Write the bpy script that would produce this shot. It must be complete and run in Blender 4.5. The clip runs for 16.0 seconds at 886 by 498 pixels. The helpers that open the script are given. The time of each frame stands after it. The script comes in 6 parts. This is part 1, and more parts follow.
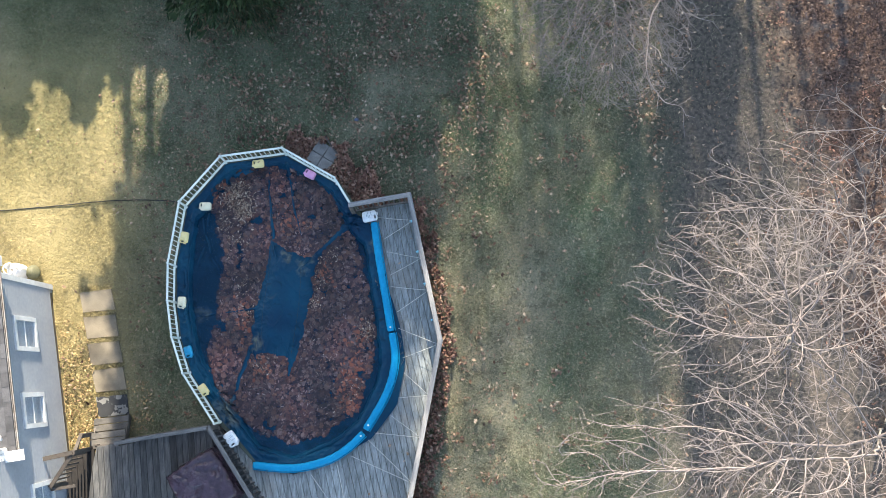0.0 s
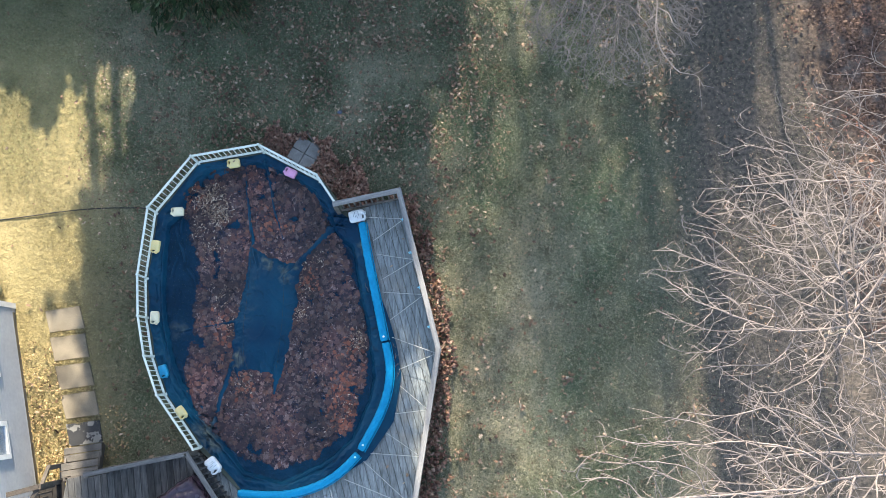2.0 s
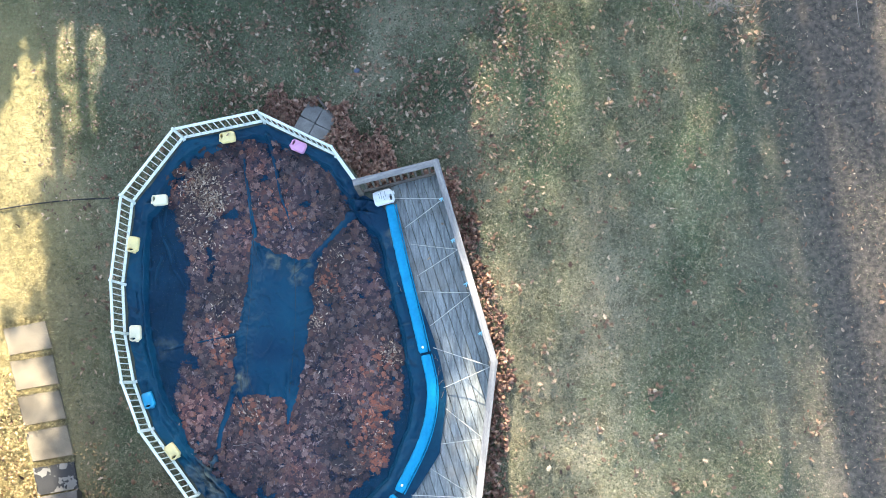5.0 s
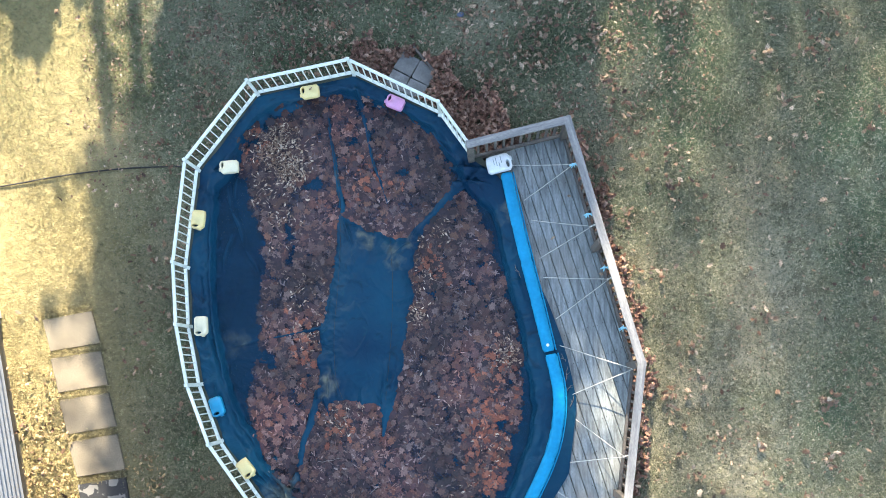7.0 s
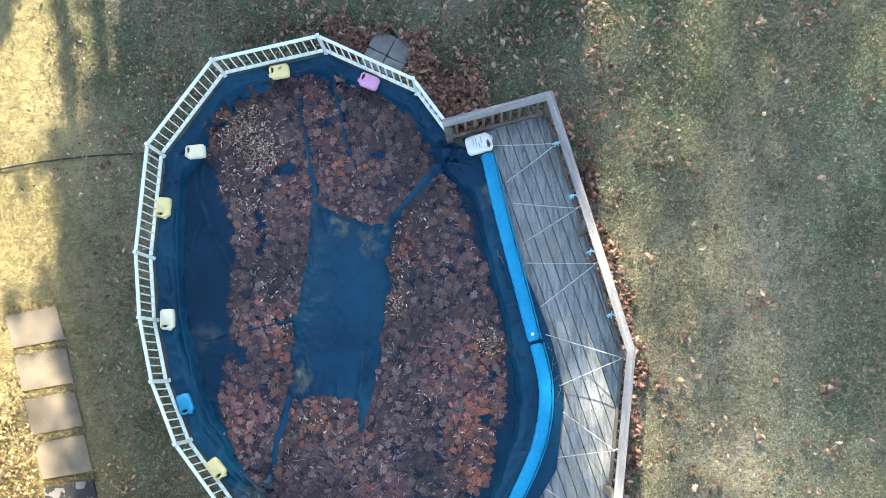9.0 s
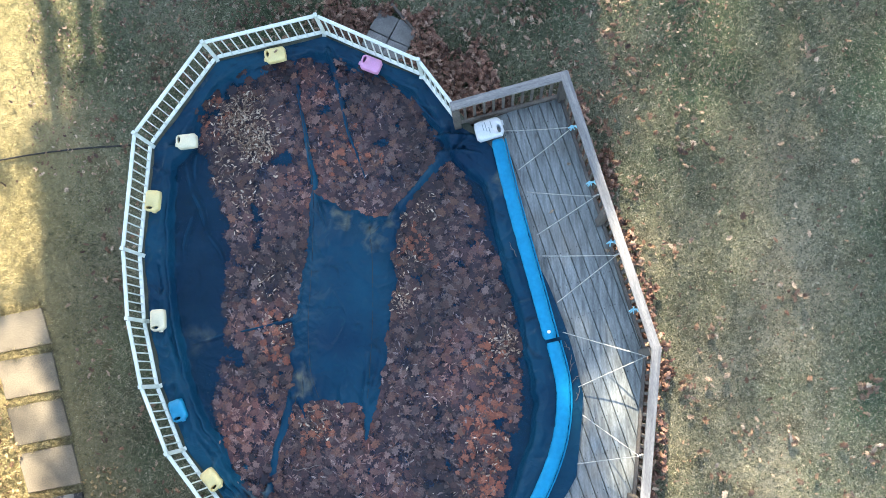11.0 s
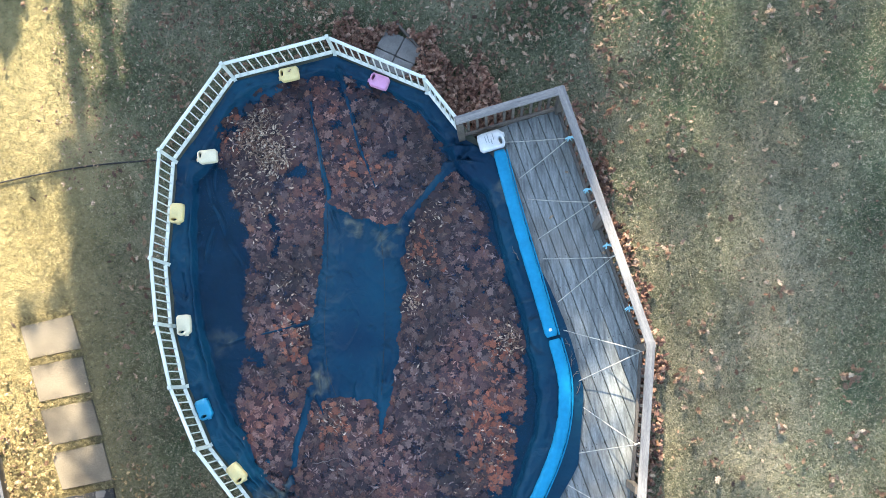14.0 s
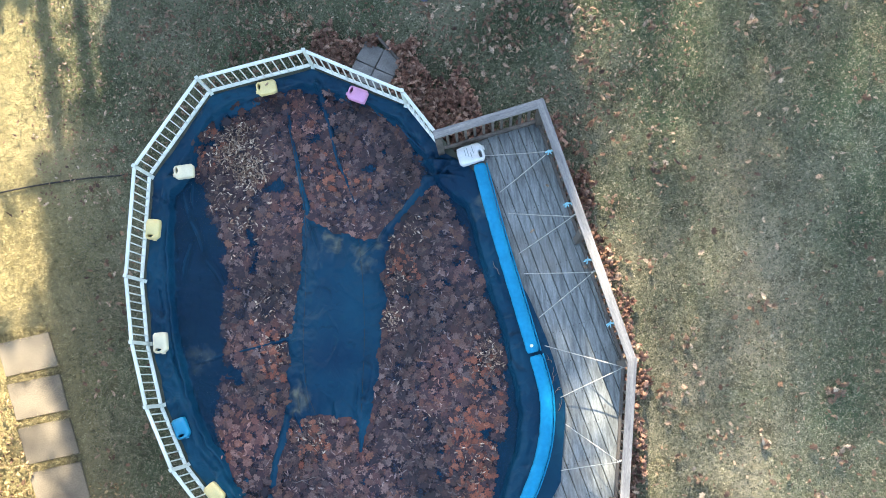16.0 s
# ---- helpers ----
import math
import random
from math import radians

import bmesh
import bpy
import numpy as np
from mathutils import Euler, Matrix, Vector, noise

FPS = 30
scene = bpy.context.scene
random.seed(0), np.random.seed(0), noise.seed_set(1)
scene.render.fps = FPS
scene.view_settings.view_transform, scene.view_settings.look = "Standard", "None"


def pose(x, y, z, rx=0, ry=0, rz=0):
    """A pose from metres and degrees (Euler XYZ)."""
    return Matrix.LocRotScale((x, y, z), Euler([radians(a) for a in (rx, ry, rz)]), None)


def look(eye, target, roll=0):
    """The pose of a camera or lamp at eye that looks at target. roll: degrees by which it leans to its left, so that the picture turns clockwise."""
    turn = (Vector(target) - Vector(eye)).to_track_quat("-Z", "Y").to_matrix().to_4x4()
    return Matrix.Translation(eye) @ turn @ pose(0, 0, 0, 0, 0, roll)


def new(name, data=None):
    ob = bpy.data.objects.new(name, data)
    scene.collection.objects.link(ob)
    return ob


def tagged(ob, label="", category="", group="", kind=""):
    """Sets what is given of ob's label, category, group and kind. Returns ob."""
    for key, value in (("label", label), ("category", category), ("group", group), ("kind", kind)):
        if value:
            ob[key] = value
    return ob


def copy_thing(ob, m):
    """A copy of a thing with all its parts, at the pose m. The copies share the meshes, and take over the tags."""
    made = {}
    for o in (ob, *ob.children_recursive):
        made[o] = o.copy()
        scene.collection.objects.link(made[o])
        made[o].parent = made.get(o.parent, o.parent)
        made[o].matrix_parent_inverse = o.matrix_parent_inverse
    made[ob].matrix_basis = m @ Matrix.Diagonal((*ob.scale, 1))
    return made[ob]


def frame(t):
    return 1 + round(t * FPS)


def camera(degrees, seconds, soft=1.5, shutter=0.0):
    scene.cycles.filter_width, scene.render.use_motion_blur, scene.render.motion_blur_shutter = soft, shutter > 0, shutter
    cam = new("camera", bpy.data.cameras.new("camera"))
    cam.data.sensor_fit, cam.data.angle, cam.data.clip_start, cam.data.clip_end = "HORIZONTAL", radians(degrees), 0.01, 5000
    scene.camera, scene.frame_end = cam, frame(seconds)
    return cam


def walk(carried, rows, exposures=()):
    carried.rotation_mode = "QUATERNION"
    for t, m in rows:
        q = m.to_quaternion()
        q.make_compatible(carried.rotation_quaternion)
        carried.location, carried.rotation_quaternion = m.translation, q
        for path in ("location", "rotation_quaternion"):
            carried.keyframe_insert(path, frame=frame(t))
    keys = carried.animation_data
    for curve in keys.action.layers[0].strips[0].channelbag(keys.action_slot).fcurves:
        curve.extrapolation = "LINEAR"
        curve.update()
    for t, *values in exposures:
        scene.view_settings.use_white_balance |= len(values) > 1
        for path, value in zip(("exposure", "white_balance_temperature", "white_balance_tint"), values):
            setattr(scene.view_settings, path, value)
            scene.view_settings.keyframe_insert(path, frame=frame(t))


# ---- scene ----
cam = camera(48.0, 16.0, 0.6)
# seconds; place in metres; turn in degrees
PATH = [
    (0, 3.768, -1.897, 24.183, 7.41, -0.14, -1.03),
    (0.5, 3.903, -1.778, 24.038, 7.28, -0.02, -1.6),
    (1, 3.991, -1.775, 23.67, 7.43, 0.14, -1.98),
    (1.5, 4.014, -1.774, 23.017, 7.62, 0.31, -2.53),
    (2, 3.974, -1.875, 22.175, 8.02, 0.42, -3.02),
    (2.5, 3.95, -1.966, 21.418, 8.4, 0.64, -3.46),
    (3, 4.037, -2.029, 20.688, 8.77, 1.16, -3.84),
    (3.2, 3.98, -1.898, 20.401, 8.48, 1.05, -4.02),
    (5.3, 3.031, -1.312, 17.464, 7.53, 1.52, -5.06),
    (5.5, 2.787, -1.279, 17.144, 7.43, 1.77, -5.13),
    (6, 2.128, -1.276, 16.341, 7.41, 2.3, -5.12),
    (6.5, 1.811, -1.187, 15.625, 7.41, 2.48, -4.38),
    (7, 1.796, -1.082, 15.079, 7.33, 2.62, -4.54),
    (7.5, 1.85, -1.023, 14.888, 7.2, 2.62, -4.76),
    (8, 1.936, -1.09, 14.771, 7.3, 2.63, -4.98),
    (8.5, 2.038, -1.137, 14.601, 7.23, 2.79, -5.14),
    (9, 2.054, -1.162, 14.346, 7.1, 2.76, -5.33),
    (11.5, 1.886, -1.189, 13.43, 7.36, 3.13, -6.07),
    (12, 1.832, -1.18, 13.464, 7.34, 3.22, -6.22),
    (12.5, 1.79, -1.171, 13.654, 7.31, 3.24, -6.38),
    (13, 1.775, -1.219, 13.889, 7.39, 3.17, -6.53),
    (13.5, 1.856, -1.257, 14.145, 7.42, 3.27, -6.68),
    (14, 1.894, -1.236, 14.307, 7.34, 3.17, -6.85),
    (14.5, 1.908, -1.2, 14.352, 7.24, 3.07, -6.97),
    (15, 1.95, -1.234, 14.317, 7.48, 3.15, -7.1),
    (15.5, 2.02, -1.144, 14.21, 7.24, 3.12, -7.14),
    (16, 2.132, -1.067, 14.157, 7.41, 3.03, -7.21),
]
walk(cam, [(t, pose(x, y, z, rx, ry, rz)) for t, x, y, z, rx, ry, rz in PATH], [(0.0, 2.02, 6900, 8), (3.2, 2.15, 6900, 8), (5.3, 2.72, 7000, 8), (6.8, 2.54, 7100, 8), (16.0, 2.47, 7150, 9)])

# ---------------------------------------------------------------- light
SUN_EL, SUN_AZ = 30.0, -2.0          # degrees: height over the horizon; turn from the north (+y) towards +x
world = bpy.data.worlds.new("sky")
scene.world = world
world.use_nodes = True
wn = world.node_tree.nodes
sky = wn.new("ShaderNodeTexSky")
sky.sky_type, sky.sun_disc = "NISHITA", False
sky.sun_elevation, sky.sun_rotation = radians(SUN_EL), radians(SUN_AZ)
wn["Background"].inputs["Strength"].default_value = 0.15
world.node_tree.links.new(sky.outputs[0], wn["Background"].inputs["Color"])
sun = new("sun", bpy.data.lights.new("sun", "SUN"))
sun.data.energy, sun.data.angle, sun.data.color = 4.2, radians(0.8), (1.0, 0.91, 0.78)
_s = Vector((math.sin(radians(SUN_AZ)) * math.cos(radians(SUN_EL)), math.cos(radians(SUN_AZ)) * math.cos(radians(SUN_EL)), math.sin(radians(SUN_EL))))
sun.matrix_world = look(_s * 60, (0, 0, 0))


# ---------------------------------------------------------------- materials
def mat(name, base, other=None, rough=0.7, scale=6.0, fine=60.0, bump=0.3, metal=0.0, spread=0.0, island=False,
        stretch=(1, 1, 1), amount=0.6, depth=0.01, spec=0.5, grain=0.25):
    """A surface with two scales of variation, a fine relief and, where asked, a shade of its own for each piece."""
    m = bpy.data.materials.new(name)
    m.use_nodes = True
    n, l = m.node_tree.nodes, m.node_tree.links
    b = n["Principled BSDF"]
    b.inputs["Metallic"].default_value, b.inputs["Specular IOR Level"].default_value = metal, spec
    tc, mp = n.new("ShaderNodeTexCoord"), n.new("ShaderNodeMapping")
    mp.inputs["Scale"].default_value = stretch
    l.new(tc.outputs["Object"], mp.inputs[0])
    big, small = n.new("ShaderNodeTexNoise"), n.new("ShaderNodeTexNoise")
    for t, s, d in ((big, scale, 4), (small, fine, 3)):
        t.inputs["Scale"].default_value, t.inputs["Detail"].default_value = s, d
        l.new(mp.outputs[0], t.inputs["Vector"])
    other = other or tuple(c * 0.6 for c in base)
    ramp = n.new("ShaderNodeMapRange")
    ramp.inputs["From Min"].default_value, ramp.inputs["From Max"].default_value = 0.5 - amount * 0.3, 0.5 + amount * 0.3
    l.new(big.outputs["Fac"], ramp.inputs["Value"])
    mix = n.new("ShaderNodeMix")
    mix.data_type = "RGBA"
    mix.inputs["A"].default_value, mix.inputs["B"].default_value = (*base, 1), (*other, 1)
    l.new(ramp.outputs[0], mix.inputs["Factor"])
    hsv = n.new("ShaderNodeHueSaturation")
    l.new(mix.outputs["Result"], hsv.inputs["Color"])
    val = n.new("ShaderNodeMapRange")
    val.inputs["From Min"].default_value, val.inputs["From Max"].default_value = 0.3, 0.7
    val.inputs["To Min"].default_value, val.inputs["To Max"].default_value = 1 - grain, 1 + grain
    l.new(small.outputs["Fac"], val.inputs["Value"])
    out = val.outputs[0]
    if spread:
        if island:
            g = n.new("ShaderNodeNewGeometry")
            rnd = g.outputs["Random Per Island"]
        else:
            rnd = n.new("ShaderNodeObjectInfo").outputs["Random"]
        r2, mul = n.new("ShaderNodeMapRange"), n.new("ShaderNodeMath")
        r2.inputs["To Min"].default_value, r2.inputs["To Max"].default_value = 1 - spread, 1 + spread
        l.new(rnd, r2.inputs["Value"])
        mul.operation = "MULTIPLY"
        l.new(out, mul.inputs[0]), l.new(r2.outputs[0], mul.inputs[1])
        out = mul.outputs[0]
    l.new(out, hsv.inputs["Value"])
    l.new(hsv.outputs[0], b.inputs["Base Color"])
    rr = n.new("ShaderNodeMapRange")
    rr.inputs["To Min"].default_value, rr.inputs["To Max"].default_value = max(0.03, rough - 0.15), min(1, rough + 0.15)
    l.new(big.outputs["Fac"], rr.inputs["Value"]), l.new(rr.outputs[0], b.inputs["Roughness"])
    if bump:
        bp = n.new("ShaderNodeBump")
        bp.inputs["Strength"].default_value, bp.inputs["Distance"].default_value = bump, depth
        l.new(small.outputs["Fac"], bp.inputs["Height"]), l.new(bp.outputs[0], b.inputs["Normal"])
    return m


def leaf_mat(name, stops, rough=0.7, patch=0.35, rust=0.0, straw=0.0, speck=0.5):
    """Dead leaves: each leaf takes one of several browns."""
    m = bpy.data.materials.new(name)
    m.use_nodes = True
    n, l = m.node_tree.nodes, m.node_tree.links
    b = n["Principled BSDF"]
    b.inputs["Roughness"].default_value = rough
    g, ramp = n.new("ShaderNodeNewGeometry"), n.new("ShaderNodeValToRGB")
    while len(ramp.color_ramp.elements) < len(stops):
        ramp.color_ramp.elements.new(0.5)
    for i, (e, c) in enumerate(zip(ramp.color_ramp.elements, stops)):
        e.position, e.color = i / (len(stops) - 1), (*c, 1)
    l.new(g.outputs["Random Per Island"], ramp.inputs[0])
    tc, ns, hsv = n.new("ShaderNodeTexCoord"), n.new("ShaderNodeTexNoise"), n.new("ShaderNodeHueSaturation")
    ns.inputs["Scale"].default_value = 1.1
    l.new(tc.outputs["Object"], ns.inputs["Vector"])
    r = n.new("ShaderNodeMapRange")
    r.inputs["From Min"].default_value, r.inputs["From Max"].default_value = 0.3, 0.7
    r.inputs["To Min"].default_value, r.inputs["To Max"].default_value = 1 - patch, 1 + patch
    l.new(ns.outputs["Fac"], r.inputs["Value"]), l.new(r.outputs[0], hsv.inputs["Value"])
    if straw:                                    # tufts
        n4, r4, mu = n.new("ShaderNodeTexNoise"), n.new("ShaderNodeMapRange"), n.new("ShaderNodeMath")
        n4.inputs["Scale"].default_value, n4.inputs["Detail"].default_value = 17, 4
        l.new(tc.outputs["Object"], n4.inputs["Vector"]), l.new(n4.outputs["Fac"], r4.inputs["Value"])
        r4.inputs["From Min"].default_value, r4.inputs["From Max"].default_value = 0.37, 0.64
        r4.inputs["To Min"].default_value, r4.inputs["To Max"].default_value = 0.48, 1.45
        mu.operation = "MULTIPLY"
        l.new(r.outputs[0], mu.inputs[0]), l.new(r4.outputs[0], mu.inputs[1]), l.new(mu.outputs[0], hsv.inputs["Value"])
    col = ramp.outputs[0]
    if rust:                                     # stretches of redder leaves
        n2, r2, mx = n.new("ShaderNodeTexNoise"), n.new("ShaderNodeMapRange"), n.new("ShaderNodeMix")
        n2.inputs["Scale"].default_value, n2.inputs["Detail"].default_value = 1.3, 4
        l.new(tc.outputs["Object"], n2.inputs["Vector"]), l.new(n2.outputs["Fac"], r2.inputs["Value"])
        r2.inputs["From Min"].default_value, r2.inputs["From Max"].default_value, r2.inputs["To Max"].default_value = 0.48, 0.68, rust
        mx.data_type, mx.blend_type = "RGBA", "MULTIPLY"
        mx.inputs["B"].default_value = (2.0, 1.0, 0.6, 1)
        l.new(col, mx.inputs["A"]), l.new(r2.outputs[0], mx.inputs["Factor"])
        col = mx.outputs["Result"]
    if straw:                                    # house side painted as pale straw, for the sunlight on it
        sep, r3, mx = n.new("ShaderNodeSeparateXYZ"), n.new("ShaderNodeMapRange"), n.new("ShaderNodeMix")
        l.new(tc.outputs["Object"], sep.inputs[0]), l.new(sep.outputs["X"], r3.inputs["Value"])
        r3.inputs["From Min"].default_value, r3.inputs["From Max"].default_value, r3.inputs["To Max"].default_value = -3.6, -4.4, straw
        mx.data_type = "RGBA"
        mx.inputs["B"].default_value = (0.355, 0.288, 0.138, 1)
        # pale straw held back north of y = 4.8, painting in the shade there
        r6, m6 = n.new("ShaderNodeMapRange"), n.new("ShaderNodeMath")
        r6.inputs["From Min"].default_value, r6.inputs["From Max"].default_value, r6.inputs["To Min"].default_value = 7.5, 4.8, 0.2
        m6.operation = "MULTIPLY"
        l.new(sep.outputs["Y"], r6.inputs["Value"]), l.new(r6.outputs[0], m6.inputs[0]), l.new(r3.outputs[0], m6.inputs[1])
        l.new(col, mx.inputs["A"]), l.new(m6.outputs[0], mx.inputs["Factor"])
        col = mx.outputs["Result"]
        r7, r8, m7, mg = n.new("ShaderNodeMapRange"), n.new("ShaderNodeMapRange"), n.new("ShaderNodeMath"), n.new("ShaderNodeMix")        # north end painted greener, for the evergreens' shade
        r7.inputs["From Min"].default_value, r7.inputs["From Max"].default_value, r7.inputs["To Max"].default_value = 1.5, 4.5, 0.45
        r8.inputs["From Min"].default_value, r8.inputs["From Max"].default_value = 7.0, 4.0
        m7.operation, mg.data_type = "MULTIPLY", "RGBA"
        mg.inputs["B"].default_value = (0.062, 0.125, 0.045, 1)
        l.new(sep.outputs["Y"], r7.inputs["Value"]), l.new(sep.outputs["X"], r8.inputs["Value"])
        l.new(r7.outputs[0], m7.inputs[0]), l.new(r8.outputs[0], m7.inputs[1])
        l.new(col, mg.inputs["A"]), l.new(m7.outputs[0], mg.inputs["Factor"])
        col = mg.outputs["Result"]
    n5, r5, m5 = n.new("ShaderNodeTexNoise"), n.new("ShaderNodeMapRange"), n.new("ShaderNodeMix")
    n5.inputs["Scale"].default_value, n5.inputs["Detail"].default_value = 70, 3
    l.new(tc.outputs["Object"], n5.inputs["Vector"]), l.new(n5.outputs["Fac"], r5.inputs["Value"])
    r5.inputs["From Min"].default_value, r5.inputs["From Max"].default_value = 0.35, 0.65
    r5.inputs["To Min"].default_value, r5.inputs["To Max"].default_value = 1 - speck, 1 + speck
    m5.data_type, m5.blend_type = "RGBA", "MULTIPLY"
    m5.inputs["Factor"].default_value = 1.0
    l.new(col, m5.inputs["A"]), l.new(r5.outputs[0], m5.inputs["B"])
    l.new(m5.outputs["Result"], hsv.inputs["Color"]), l.new(hsv.outputs[0], b.inputs["Base Color"])
    return m


def ground_mat():
    """Winter lawn: green and straw patches over soil, with a fine thatch."""
    m = bpy.data.materials.new("winter_lawn")
    m.use_nodes = True
    n, l = m.node_tree.nodes, m.node_tree.links
    b = n["Principled BSDF"]
    b.inputs["Roughness"].default_value, b.inputs["Specular IOR Level"].default_value = 0.95, 0.1
    tc = n.new("ShaderNodeTexCoord")

    def noise_tex(scale, detail, lo, hi):
        t, r = n.new("ShaderNodeTexNoise"), n.new("ShaderNodeMapRange")
        t.inputs["Scale"].default_value, t.inputs["Detail"].default_value = scale, detail
        t.inputs["Distortion"].default_value = 1.6 if scale > 20 else 0.0
        l.new(tc.outputs["Object"], t.inputs["Vector"])
        r.inputs["From Min"].default_value, r.inputs["From Max"].default_value = lo, hi
        l.new(t.outputs["Fac"], r.inputs["Value"])
        return r.outputs[0]

    def blend(a, c, f):
        x = n.new("ShaderNodeMix")
        x.data_type = "RGBA"
        for key, v in (("A", a), ("B", c)):
            if isinstance(v, tuple):
                x.inputs[key].default_value = (*v, 1)
            else:
                l.new(v, x.inputs[key])
        l.new(f, x.inputs["Factor"])
        return x.outputs["Result"]

    sep = n.new("ShaderNodeSeparateXYZ")
    l.new(tc.outputs["Object"], sep.inputs[0])
    dry = n.new("ShaderNodeMapRange")             # brighter dormant straw by the house, with its sunlight put into the colour
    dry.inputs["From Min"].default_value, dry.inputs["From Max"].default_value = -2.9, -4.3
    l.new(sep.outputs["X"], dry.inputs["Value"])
    wood = n.new("ShaderNodeMapRange")            # leaf mould begins at the wood's edge
    wood.inputs["From Min"].default_value, wood.inputs["From Max"].default_value = 13.9, 15.0
    edge = n.new("ShaderNodeMath")
    edge.operation = "MULTIPLY_ADD"
    edge.inputs[1].default_value = 1.6
    slant = n.new("ShaderNodeMath")
    slant.operation = "MULTIPLY_ADD"
    slant.inputs[1].default_value = 0.22
    l.new(sep.outputs["Y"], slant.inputs[0]), l.new(sep.outputs["X"], slant.inputs[2])
    l.new(noise_tex(0.9, 5, 0.2, 0.8), edge.inputs[0]), l.new(slant.outputs[0], edge.inputs[2]), l.new(edge.outputs[0], wood.inputs["Value"])
    lawn = blend(GREEN, STRAW, noise_tex(0.55, 5, 0.38, 0.66))
    lawn = blend(lawn, (0.06, 0.05, 0.03), noise_tex(2.6, 6, 0.52, 0.8))
    lawn = blend(lawn, (0.38, 0.35, 0.25), noise_tex(26, 4, 0.53, 0.66))
    lawn = blend(lawn, (0.036, 0.042, 0.024), noise_tex(38, 5, 0.49, 0.66))
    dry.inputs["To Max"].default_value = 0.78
    north_shade = n.new("ShaderNodeMapRange")            # straw fades northwards: the evergreens' shade put into the colour
    north_shade.inputs["From Min"].default_value, north_shade.inputs["From Max"].default_value, north_shade.inputs["To Min"].default_value = 7.5, 4.8, 0.35
    l.new(sep.outputs["Y"], north_shade.inputs["Value"])
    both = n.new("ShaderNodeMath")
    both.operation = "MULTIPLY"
    l.new(dry.outputs[0], both.inputs[0]), l.new(north_shade.outputs[0], both.inputs[1])
    lawn = blend(lawn, SUNLIT_STRAW, both.outputs[0])
    thatch = n.new("ShaderNodeMapRange")          # greyer thatch with old leaves under the trees
    thatch.inputs["From Min"].default_value, thatch.inputs["From Max"].default_value, thatch.inputs["To Max"].default_value = 7.4, 9.8, 0.9
    l.new(sep.outputs["X"], thatch.inputs["Value"])
    lawn = blend(lawn, blend((0.045, 0.039, 0.036), (0.135, 0.107, 0.092), noise_tex(11, 6, 0.35, 0.7)), thatch.outputs[0])
    mould = blend((0.035, 0.024, 0.02), (0.13, 0.085, 0.065), noise_tex(16, 6, 0.35, 0.68))
    mould = blend(mould, (0.1, 0.09, 0.085), noise_tex(3, 5, 0.5, 0.7))
    lawn = blend(lawn, mould, wood.outputs[0])
    l.new(lawn, b.inputs["Base Color"])
    t, bp = n.new("ShaderNodeTexNoise"), n.new("ShaderNodeBump")
    t.inputs["Scale"].default_value, t.inputs["Detail"].default_value = 42, 5
    l.new(tc.outputs["Object"], t.inputs["Vector"])
    bp.inputs["Strength"].default_value, bp.inputs["Distance"].default_value = 0.7, 0.025
    t2, bp2 = n.new("ShaderNodeTexNoise"), n.new("ShaderNodeBump")
    t2.inputs["Scale"].default_value, t2.inputs["Detail"].default_value = 10, 3
    l.new(tc.outputs["Object"], t2.inputs["Vector"])
    bp2.inputs["Strength"].default_value, bp2.inputs["Distance"].default_value = 0.5, 0.08
    l.new(t2.outputs["Fac"], bp2.inputs["Height"]), l.new(bp2.outputs[0], bp.inputs["Normal"])
    l.new(t.outputs["Fac"], bp.inputs["Height"]), l.new(bp.outputs[0], b.inputs["Normal"])
    return m


# green, straw, and a straw brightened for the sunlit strip by the house
GREEN, STRAW, SUNLIT_STRAW = (0.08, 0.112, 0.06), (0.24, 0.212, 0.145), (0.33, 0.265, 0.125)
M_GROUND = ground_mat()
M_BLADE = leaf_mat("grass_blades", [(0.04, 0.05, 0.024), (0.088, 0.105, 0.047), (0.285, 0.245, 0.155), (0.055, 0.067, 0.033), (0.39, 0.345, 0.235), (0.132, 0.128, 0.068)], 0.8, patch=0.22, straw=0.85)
M_LEAF = leaf_mat("dry_oak_leaves", [(0.06, 0.032, 0.02), (0.16, 0.088, 0.05), (0.235, 0.15, 0.092), (0.095, 0.048, 0.029), (0.37, 0.265, 0.178), (0.145, 0.066, 0.037), (0.275, 0.175, 0.108), (0.46, 0.355, 0.25)], 0.7)
M_DRIFT = leaf_mat("drifted_oak_leaves", [(0.09, 0.041, 0.027), (0.25, 0.135, 0.092), (0.155, 0.067, 0.043), (0.37, 0.235, 0.168), (0.06, 0.028, 0.02), (0.2, 0.092, 0.06), (0.3, 0.172, 0.12)], 0.7)
M_WET = leaf_mat("wet_leaves", [(0.008, 0.005, 0.008), (0.048, 0.019, 0.019), (0.111, 0.067, 0.059), (0.013, 0.007, 0.011), (0.164, 0.106, 0.091), (0.082, 0.030, 0.020), (0.025, 0.012, 0.017), (0.125, 0.058, 0.036), (0.044, 0.021, 0.025), (0.092, 0.041, 0.036)], 0.6, 0.55, 0.3, speck=0.28)


